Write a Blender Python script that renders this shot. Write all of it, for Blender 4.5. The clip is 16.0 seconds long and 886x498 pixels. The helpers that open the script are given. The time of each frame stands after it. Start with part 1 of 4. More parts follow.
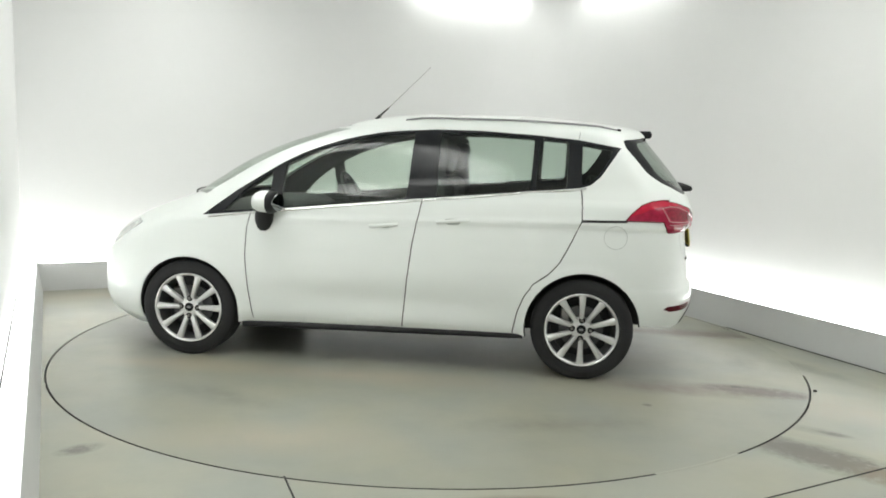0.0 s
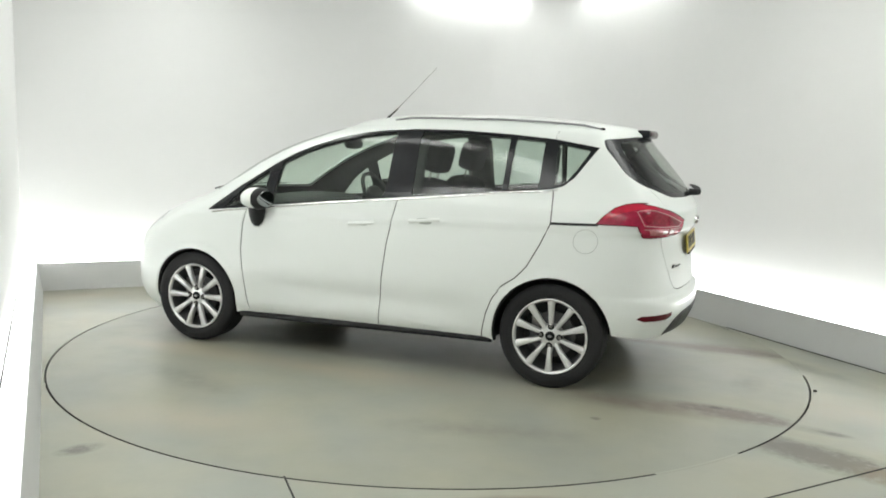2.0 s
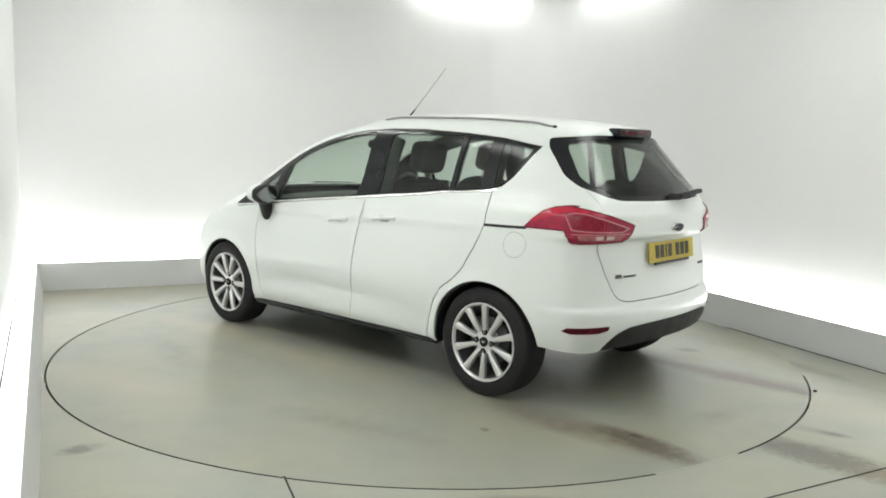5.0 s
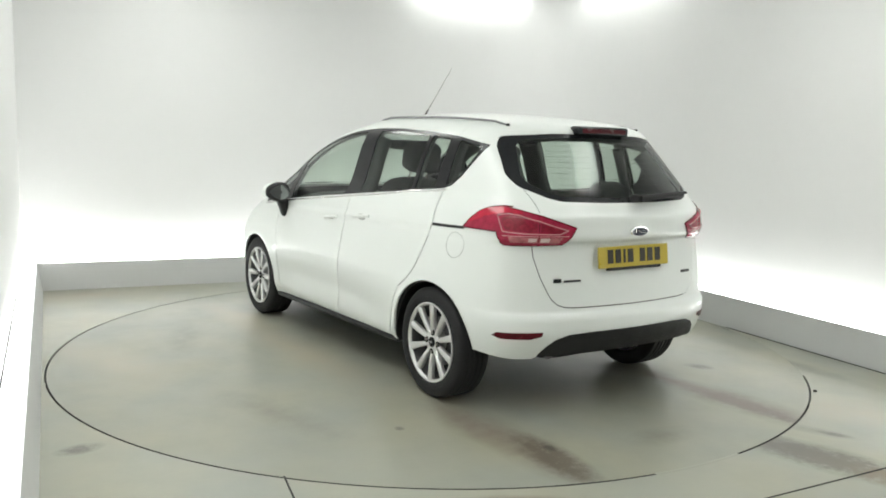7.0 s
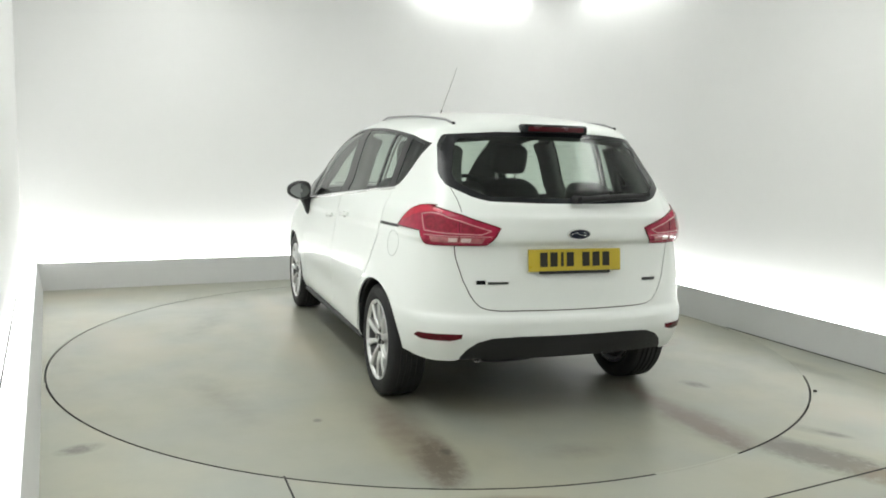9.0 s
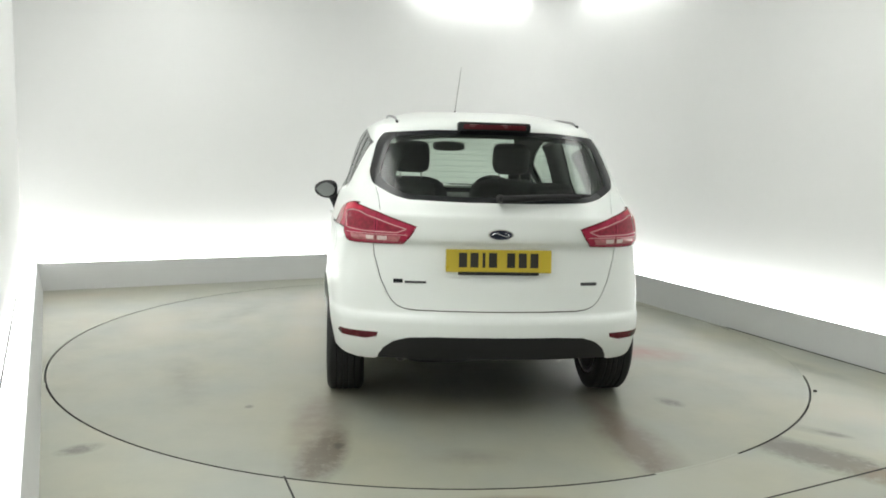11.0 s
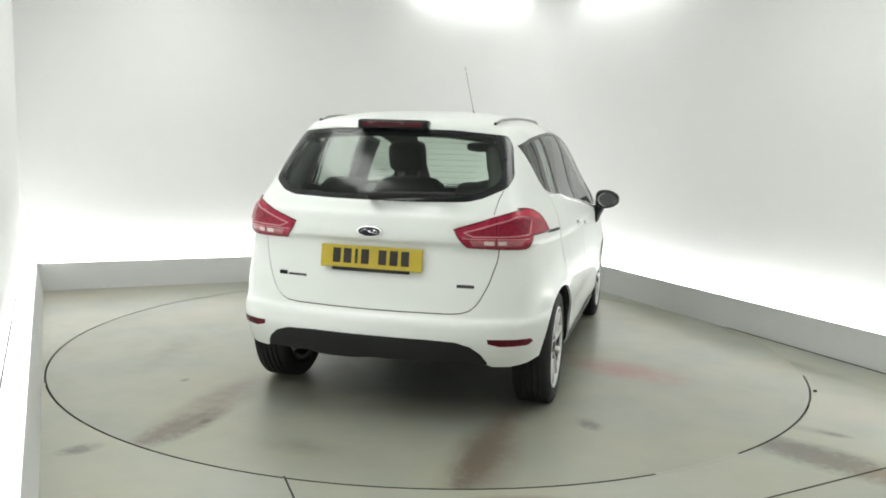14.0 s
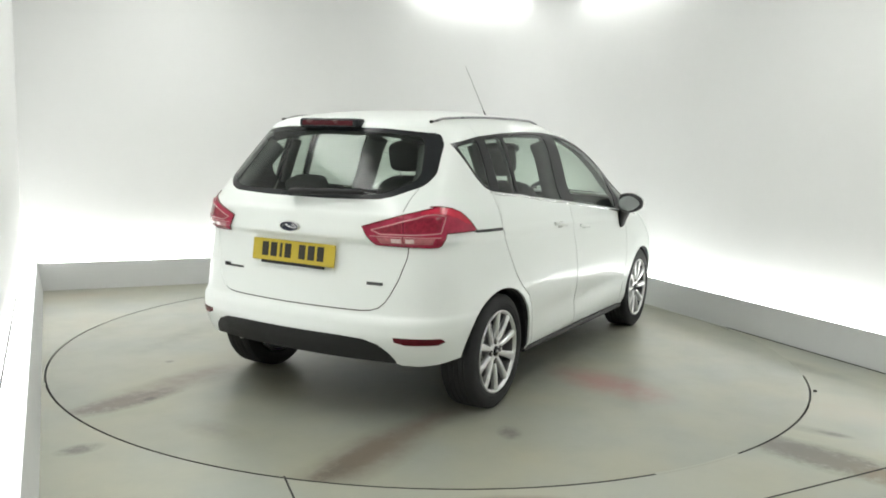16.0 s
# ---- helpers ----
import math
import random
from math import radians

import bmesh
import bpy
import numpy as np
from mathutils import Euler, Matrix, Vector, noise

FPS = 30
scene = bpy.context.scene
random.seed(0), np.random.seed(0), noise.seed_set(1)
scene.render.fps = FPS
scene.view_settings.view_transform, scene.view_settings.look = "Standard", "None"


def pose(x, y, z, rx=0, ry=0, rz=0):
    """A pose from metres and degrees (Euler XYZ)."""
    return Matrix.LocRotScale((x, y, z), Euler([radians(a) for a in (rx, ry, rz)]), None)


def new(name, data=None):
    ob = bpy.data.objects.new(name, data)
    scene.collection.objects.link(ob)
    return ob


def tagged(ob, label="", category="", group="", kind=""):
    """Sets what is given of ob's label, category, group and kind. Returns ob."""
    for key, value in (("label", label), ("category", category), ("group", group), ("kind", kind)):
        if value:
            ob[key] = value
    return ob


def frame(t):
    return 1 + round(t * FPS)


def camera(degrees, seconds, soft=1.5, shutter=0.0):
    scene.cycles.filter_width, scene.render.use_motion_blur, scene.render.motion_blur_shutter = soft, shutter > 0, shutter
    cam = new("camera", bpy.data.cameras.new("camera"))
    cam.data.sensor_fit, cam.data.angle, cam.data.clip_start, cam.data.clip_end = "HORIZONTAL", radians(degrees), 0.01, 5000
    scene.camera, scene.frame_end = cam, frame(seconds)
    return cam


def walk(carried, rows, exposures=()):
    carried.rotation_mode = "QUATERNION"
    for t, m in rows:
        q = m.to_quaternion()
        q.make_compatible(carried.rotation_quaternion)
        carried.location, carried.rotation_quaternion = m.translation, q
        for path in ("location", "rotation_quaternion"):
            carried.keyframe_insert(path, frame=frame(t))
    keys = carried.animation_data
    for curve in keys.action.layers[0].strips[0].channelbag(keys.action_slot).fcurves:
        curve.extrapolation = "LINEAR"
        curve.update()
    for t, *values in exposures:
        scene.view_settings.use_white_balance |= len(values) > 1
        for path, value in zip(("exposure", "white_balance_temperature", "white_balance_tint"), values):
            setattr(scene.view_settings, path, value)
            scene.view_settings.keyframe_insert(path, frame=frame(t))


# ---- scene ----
# ---------------------------------------------------------------- camera
cam = camera(56.48, 16.0, soft=1.8)
EYE = Matrix(((0.9995356, -0.0282313, -0.0114747, 0.0),
              (-0.0076773, 0.1311183, -0.9913370, -5.6731),
              (0.0294913, 0.9909647, 0.1308407, 1.4191),
              (0, 0, 0, 1)))
walk(cam, [(0.0, EYE), (16.0, EYE)], exposures=[(0.0, 0.24, 6460, 6), (16.0, 0.24, 6460, 6)])

# ---------------------------------------------------------------- world and light levels
world = bpy.data.worlds.new("booth_surroundings")
scene.world = world
world.use_nodes = True
world.node_tree.nodes["Background"].inputs[0].default_value = (0.5, 0.52, 0.5, 1)
world.node_tree.nodes["Background"].inputs[1].default_value = 0.05
PANEL_GLOW, LEDGE_GLOW = 6.5, 8.4

# ---------------------------------------------------------------- materials
def tree(name):
    m = bpy.data.materials.new(name)
    m.use_nodes = True
    nt = m.node_tree
    return m, nt, nt.nodes["Principled BSDF"]


def link(nt, a, b):
    nt.links.new(a, b)


def noise_node(nt, scale, detail=3.0, coord="Object", rough=0.55):
    tc = nt.nodes.new("ShaderNodeTexCoord")
    n = nt.nodes.new("ShaderNodeTexNoise")
    n.inputs["Scale"].default_value, n.inputs["Detail"].default_value, n.inputs["Roughness"].default_value = scale, detail, rough
    link(nt, tc.outputs[coord], n.inputs["Vector"])
    return n


def ramp(nt, src, stops):
    r = nt.nodes.new("ShaderNodeValToRGB")
    while len(r.color_ramp.elements) < len(stops):
        r.color_ramp.elements.new(0.5)
    for e, (p, c) in zip(r.color_ramp.elements, stops):
        e.position, e.color = p, (*c, 1) if len(c) == 3 else c
    link(nt, src, r.inputs[0])
    return r


def surface(name, colour, rough=0.5, metal=0.0, vary=0.08, scale=6.0, bump=0.0, bump_scale=80.0, coat=0.0, rough_vary=0.08, spec=0.5):
    """A plain material with a two-scale tint and gloss variation and a fine relief."""
    m, nt, b = tree(name)
    n1 = noise_node(nt, scale)
    n2 = noise_node(nt, scale * 14, 2.0)
    mix = nt.nodes.new("ShaderNodeMath")
    mix.operation = "MULTIPLY_ADD"
    link(nt, n2.outputs[0], mix.inputs[0])
    mix.inputs[1].default_value = 0.35
    link(nt, n1.outputs[0], mix.inputs[2])
    lo = tuple(max(0.0, c * (1 - vary)) for c in colour)
    hi = tuple(min(1.0, c * (1 + vary)) for c in colour)
    r = ramp(nt, mix.outputs[0], [(0.4, lo), (0.95, hi)])
    link(nt, r.outputs[0], b.inputs["Base Color"])
    rr = ramp(nt, n1.outputs[0], [(0.3, (max(0.02, rough - rough_vary),) * 3), (0.7, (min(1, rough + rough_vary),) * 3)])
    link(nt, rr.outputs[0], b.inputs["Roughness"])
    b.inputs["Metallic"].default_value = metal
    b.inputs["Specular IOR Level"].default_value = spec
    if coat:
        b.inputs["Coat Weight"].default_value, b.inputs["Coat Roughness"].default_value = coat, 0.04
    if bump:
        bn = noise_node(nt, bump_scale, 4.0)
        bp = nt.nodes.new("ShaderNodeBump")
        bp.inputs["Strength"].default_value, bp.inputs["Distance"].default_value = bump, 0.002
        link(nt, bn.outputs[0], bp.inputs["Height"])
        link(nt, bp.outputs[0], b.inputs["Normal"])
    return m


def glowing(name, colour, strength):
    m, nt, b = tree(name)
    n = noise_node(nt, 2.0)
    r = ramp(nt, n.outputs[0], [(0.2, tuple(c * 0.93 for c in colour)), (0.8, colour)])
    link(nt, r.outputs[0], b.inputs["Emission Color"])
    b.inputs["Emission Strength"].default_value = strength
    b.inputs["Base Color"].default_value = (0.8, 0.8, 0.8, 1)
    return m


def glass(name, tint, gloss_rough=0.12, straight=0.045):
    m = bpy.data.materials.new(name)
    m.use_nodes = True
    nt = m.node_tree
    nt.nodes.remove(nt.nodes["Principled BSDF"])
    out = nt.nodes["Material Output"]
    tr, gl, lw, mx = (nt.nodes.new(k) for k in ("ShaderNodeBsdfTransparent", "ShaderNodeBsdfGlossy", "ShaderNodeLayerWeight", "ShaderNodeMixShader"))
    tr.inputs[0].default_value = (*tint, 1)
    gl.inputs["Roughness"].default_value = gloss_rough
    lw.inputs[0].default_value = 0.5
    pw, ma = nt.nodes.new("ShaderNodeMath"), nt.nodes.new("ShaderNodeMath")
    pw.operation, ma.operation = "POWER", "MULTIPLY_ADD"
    pw.inputs[1].default_value, ma.inputs[1].default_value, ma.inputs[2].default_value = 4.5, 0.95, straight
    link(nt, lw.outputs["Facing"], pw.inputs[0])
    link(nt, pw.outputs[0], ma.inputs[0])
    link(nt, ma.outputs[0], mx.inputs[0])
    link(nt, tr.outputs[0], mx.inputs[1])
    link(nt, gl.outputs[0], mx.inputs[2])
    link(nt, mx.outputs[0], out.inputs[0])
    return m


def concrete(name, blobs, base=(0.335, 0.350, 0.306)):
    """Painted concrete, greenish grey, with scuffs and the given stains (x, y, long, wide, turn, colour, weight)."""
    m, nt, b = tree(name)
    big, mid, fine = noise_node(nt, 0.9, 2.0, rough=0.45), noise_node(nt, 4.0, 5.0, rough=0.6), noise_node(nt, 40.0, 3.0)
    c = ramp(nt, big.outputs[0], [(0.2, tuple(v * 0.9 for v in base)), (0.5, base), (0.82, (base[0] * 1.14, base[1] * 1.07, base[2] * 0.93))]).outputs[0]
    tc = nt.nodes.new("ShaderNodeTexCoord")

    def over(colour, fac_socket, under):
        mx = nt.nodes.new("ShaderNodeMix")
        mx.data_type = "RGBA"
        link(nt, fac_socket, mx.inputs[0])
        link(nt, under, mx.inputs[6])
        mx.inputs[7].default_value = (*colour, 1)
        return mx.outputs[2]

    def math_node(op, a, k):
        n = nt.nodes.new("ShaderNodeMath")
        n.operation = op
        for i, v in enumerate((a, k)):
            if isinstance(v, (int, float)):
                n.inputs[i].default_value = v
            else:
                link(nt, v, n.inputs[i])
        return n.outputs[0]

    drift = noise_node(nt, 1.7, 2.5, rough=0.5)
    haze = ramp(nt, drift.outputs[0], [(0.35, (0, 0, 0)), (0.72, (1, 1, 1))]).outputs[0]
    c = over((base[0] * 1.16, base[1] * 1.07, base[2] * 0.90), math_node("MULTIPLY", haze, 0.75), c)
    scuff = ramp(nt, mid.outputs[0], [(0.42, (0, 0, 0)), (0.78, (1, 1, 1))]).outputs[0]
    c = over(tuple(v * 0.82 for v in base), math_node("MULTIPLY", scuff, 0.30), c)
    for x, y, lg, wd, turn, colour, weight in blobs:
        mp = nt.nodes.new("ShaderNodeMapping")
        mp.vector_type = "TEXTURE"
        mp.inputs["Location"].default_value = (x, y, 0)
        mp.inputs["Rotation"].default_value = (0, 0, radians(turn))
        mp.inputs["Scale"].default_value = (lg, wd, 1)
        link(nt, tc.outputs["Object"], mp.inputs[0])
        gr = nt.nodes.new("ShaderNodeTexGradient")
        gr.gradient_type = "SPHERICAL"
        link(nt, mp.outputs[0], gr.inputs[0])
        rag = noise_node(nt, 8.0 if weight < 0.85 else 16.0, 3.5 if weight < 0.85 else 6.0, rough=0.6 if weight < 0.85 else 0.8)
        f = math_node("MULTIPLY", gr.outputs[0], ramp(nt, rag.outputs[0], [(0.22, (0.45,) * 3), (0.80, (1.25,) * 3)] if weight < 0.85 else [(0.30, (0.15,) * 3), (0.70, (1.5,) * 3)]).outputs[0])
        f = math_node("MINIMUM", math_node("MULTIPLY", f, weight * 1.6), 0.85)
        c = over(colour, f, c)
    link(nt, c, b.inputs["Base Color"])
    rg = ramp(nt, mid.outputs[0], [(0.25, (0.29,) * 3), (0.8, (0.38,) * 3)])
    link(nt, rg.outputs[0], b.inputs["Roughness"])
    bp = nt.nodes.new("ShaderNodeBump")
    bp.inputs["Strength"].default_value, bp.inputs["Distance"].default_value = 0.06, 0.003
    link(nt, fine.outputs[0], bp.inputs["Height"])
    link(nt, bp.outputs[0], b.inputs["Normal"])
    return m


RUST, DARK, TAN = (0.185, 0.148, 0.112), (0.13, 0.125, 0.105), (0.42, 0.38, 0.29)
M_WALL = surface("white_wall_paint", (0.80, 0.80, 0.795), 0.55, vary=0.015, scale=1.2, bump=0.04, bump_scale=120)
M_FRONT = surface("unseen_front_wall_grey", (0.30, 0.30, 0.30), 0.5, vary=0.05, scale=2.0)
M_CEIL = surface("white_ceiling_paint", (0.8, 0.8, 0.79), 0.7, vary=0.015, scale=1.5, bump=0.05)
M_PLINTH = surface("grey_plinth_laminate", (0.64, 0.645, 0.645), 0.42, vary=0.03, scale=2.0, bump=0.03)
M_LEDGE = glowing("ledge_diffuser_glow", (1.0, 1.0, 0.985), LEDGE_GLOW)
M_PANEL = glowing("ceiling_panel_glow", (1.0, 0.995, 0.97), PANEL_GLOW)
M_ALU = surface("white_metal_frame", (0.7, 0.7, 0.7), 0.4, vary=0.03)
M_JOINT = surface("dark_joint_filler", (0.03, 0.03, 0.028), 0.8, vary=0.3, scale=20)
M_PAINT = surface("white_car_paint", (0.80, 0.83, 0.805), 0.38, vary=0.008, scale=1.5, coat=0.32, rough_vary=0.01)
M_BLACK = surface("gloss_black_trim", (0.012, 0.013, 0.015), 0.2, vary=0.2, scale=8, rough_vary=0.05, spec=0.3)
M_PLASTIC = surface("textured_black_plastic", (0.014, 0.014, 0.015), 0.5, vary=0.2, scale=12, bump=0.3, bump_scale=400, spec=0.35)
M_RUBBER = surface("black_tyre_rubber", (0.018, 0.018, 0.019), 0.68, vary=0.25, scale=9, bump=0.25, bump_scale=250, spec=0.3)
M_GAP = surface("shadow_gap_rubber", (0.025, 0.026, 0.025), 0.8, vary=0.2, scale=12)
M_ALLOY = surface("silver_alloy", (0.68, 0.68, 0.68), 0.33, metal=0.7, vary=0.06, scale=12, rough_vary=0.03)
M_STEEL = surface("brake_steel", (0.28, 0.27, 0.26), 0.42, metal=1.0, vary=0.2, scale=18)
M_CHROME = surface("chrome", (0.8, 0.8, 0.8), 0.12, metal=1.0, vary=0.03, scale=8, rough_vary=0.03)
M_FABRIC = surface("charcoal_seat_fabric", (0.035, 0.036, 0.038), 0.9, vary=0.25, scale=25, bump=0.4, bump_scale=500)
M_LINING = surface("dark_grey_interior_plastic", (0.055, 0.058, 0.058), 0.7, vary=0.15, scale=10, bump=0.2, bump_scale=300)
M_LAMP = surface("red_lamp_plastic", (0.34, 0.018, 0.052), 0.16, vary=0.3, scale=30, coat=0.0, rough_vary=0.04, spec=0.35)
M_LAMP_BRIGHT = surface("bright_red_lamp_plastic", (0.50, 0.015, 0.045), 0.14, vary=0.15, scale=30, coat=0.2, rough_vary=0.04, spec=0.35)
M_LAMP_PALE = surface("pale_pink_lamp_rib", (0.60, 0.24, 0.27), 0.2, vary=0.1, scale=30, coat=1.0)
M_LAMP_CELL = surface("deep_crimson_lamp_cell", (0.25, 0.014, 0.034), 0.12, vary=0.35, scale=55, rough_vary=0.05, spec=0.5)
M_LAMP_DARK = surface("dark_crimson_lamp_edge", (0.13, 0.006, 0.016), 0.16, vary=0.3, scale=40, spec=0.4)
# dark grey carries the shade behind the spokes, on barrel and brake disc
M_WHEEL_SHADE = surface("painted_wheel_shade", (0.11, 0.11, 0.112), 0.5, metal=0.5, vary=0.15, scale=15)
M_LAMP_STRIP = surface("pink_lower_lens", (0.42, 0.12, 0.14), 0.15, vary=0.3, scale=45, coat=0.6)
M_LAMP_CLEAR = surface("clear_reverse_lamp_plastic", (0.72, 0.52, 0.53), 0.15, vary=0.2, scale=60, coat=1.0)
M_REFLECT = surface("dark_red_reflector", (0.095, 0.006, 0.012), 0.2, vary=0.3, scale=40, coat=0.0, spec=0.35)
M_BRAKE = surface("dark_maroon_lamp", (0.06, 0.006, 0.010), 0.25, vary=0.06, scale=10, coat=0.0, spec=0.3)
M_YELLOW = surface("yellow_plate", (0.50, 0.385, 0.035), 0.35, vary=0.05, scale=20)
M_INK = surface("black_plate_print", (0.02, 0.018, 0.012), 0.5, vary=0.1)
M_BLUE = surface("dark_blue_enamel", (0.008, 0.011, 0.025), 0.4, vary=0.1, spec=0.25)
M_RAIL = surface("grey_anodised_rail", (0.26, 0.26, 0.265), 0.35, metal=0.5, vary=0.1, scale=15)
M_MIRROR = surface("mirror_glass", (0.30, 0.32, 0.32), 0.03, metal=1.0, vary=0.01, rough_vary=0.01)
M_GREYLINE = surface("grey_seam_shadow", (0.42, 0.44, 0.42), 0.6, vary=0.05)
M_GLASS = glass("green_tinted_glass", (0.80, 0.875, 0.815))
M_PRIVACY = glass("dark_tinted_glass", (0.66, 0.73, 0.68))
M_LENS = surface("silvery_headlamp", (0.62, 0.645, 0.64), 0.2, vary=0.15, scale=20, coat=1.0)
M_REAR = glass("tinted_rear_glass", (0.70, 0.765, 0.71), 0.12, 0.035)


# ---------------------------------------------------------------- mesh helpers
def finish(bm, name, material, smooth=None):
    me = bpy.data.meshes.new(name)
    bmesh.ops.recalc_face_normals(bm, faces=bm.faces[:])
    bm.to_mesh(me)
    bm.free()
    me.materials.append(material)
    if smooth is not None:
        for p in me.polygons:
            p.use_smooth = True
        me.set_sharp_from_angle(angle=radians(smooth))
    return me


def part(name, bm, material, parent=None, label="", smooth=None):
    """Links a bmesh as one mesh object, under a thing or a part."""
    ob = new(name, finish(bm, name, material, smooth))
    if parent is not None:
        ob.parent = parent
    return tagged(ob, label)


def box(bm, cx, cy, cz, sx, sy, sz, bevel=0.0, m=None, segments=2):
    r = bmesh.ops.create_cube(bm, size=1.0, matrix=(m or Matrix()) @ Matrix.Translation((cx, cy, cz)) @ Matrix.Diagonal((sx, sy, sz, 1)))
    if bevel:
        es = list({e for v in r["verts"] for e in v.link_edges})
        bmesh.ops.bevel(bm, geom=es, offset=bevel, segments=segments, affect="EDGES", profile=0.5)
    return bm


def lathe(bm, profile, n=64, axis="Y", m=None, closed=False):
    """Turns a list of (radius, along) round the axis."""
    rings = []
    for k in range(n):
        a = 2 * math.pi * k / n
        ring = []
        for r, s in profile:
            p = Vector((r * math.cos(a), s, r * math.sin(a))) if axis == "Y" else Vector((r * math.cos(a), r * math.sin(a), s))
            ring.append(bm.verts.new((m @ p) if m else p))
        rings.append(ring)
    last = len(profile) if closed else len(profile) - 1
    for k in range(n):
        a, b = rings[k], rings[(k + 1) % n]
        for i in range(last):
            j = (i + 1) % len(profile)
            try:
                bm.faces.new((a[i], b[i], b[j], a[j]))
            except ValueError:
                pass
    bmesh.ops.remove_doubles(bm, verts=bm.verts[:], dist=1e-6)
    return bm


def tube(bm, points, radius, n=8, taper=None, flat=1.0):
    """A round bar along points; taper gives the last radius."""
    pts = [Vector(p) for p in points]
    rings = []
    for i, p in enumerate(pts):
        d = (pts[min(i + 1, len(pts) - 1)] - pts[max(i - 1, 0)]).normalized()
        side = d.cross(Vector((0, 0, 1)))
        side = side.normalized() if side.length > 1e-4 else Vector((1, 0, 0))
        up = side.cross(d)
        r = radius if taper is None else radius + (taper - radius) * i / (len(pts) - 1)
        rings.append([bm.verts.new(p + r * (math.cos(2 * math.pi * k / n) * side + flat * math.sin(2 * math.pi * k / n) * up)) for k in range(n)])
    for a, b in zip(rings, rings[1:]):
        for k in range(n):
            bm.faces.new((a[k], a[(k + 1) % n], b[(k + 1) % n], b[k]))
    bm.faces.new(rings[0])
    bm.faces.new(rings[-1][::-1])
    return bm


def pillow(bm, cx, cy, cz, sx, sy, sz, power=3.5, nu=20, nv=12, m=None):
    """A padded, rounded block."""
    rows = []
    for j in range(nv + 1):
        b = -math.pi / 2 + math.pi * j / nv
        row = []
        for i in range(nu):
            a = 2 * math.pi * i / nu
            f = lambda c: math.copysign(abs(c) ** (2 / power), c)
            p = Vector((cx + sx / 2 * f(math.cos(b)) * f(math.cos(a)), cy + sy / 2 * f(math.cos(b)) * f(math.sin(a)), cz + sz / 2 * f(math.sin(b))))
            row.append(bm.verts.new((m @ p) if m else p))
        rows.append(row)
    for r, s in zip(rows, rows[1:]):
        for i in range(nu):
            bm.faces.new((r[i], r[(i + 1) % nu], s[(i + 1) % nu], s[i]))
    bmesh.ops.remove_doubles(bm, verts=bm.verts[:], dist=1e-5)
    return bm


# ---------------------------------------------------------------- the booth: a white room turned 25 degrees, turntable axis at the origin
ROOM = pose(0, 0, 0, 0, 0, 25)
HALF, BACK, FRONT, TOP = 2.465, 2.80, -6.6, 3.02
LEDGE_H, LEDGE_W = 0.25, 0.165
DISC_R = 2.447
L_IN, R_IN = -HALF, HALF


def structure(name, bm, material, label, smooth=None):
    ob = part(name, bm, material, None, "", smooth)
    return tagged(ob, label, kind="structure", category=name.split("_")[0])


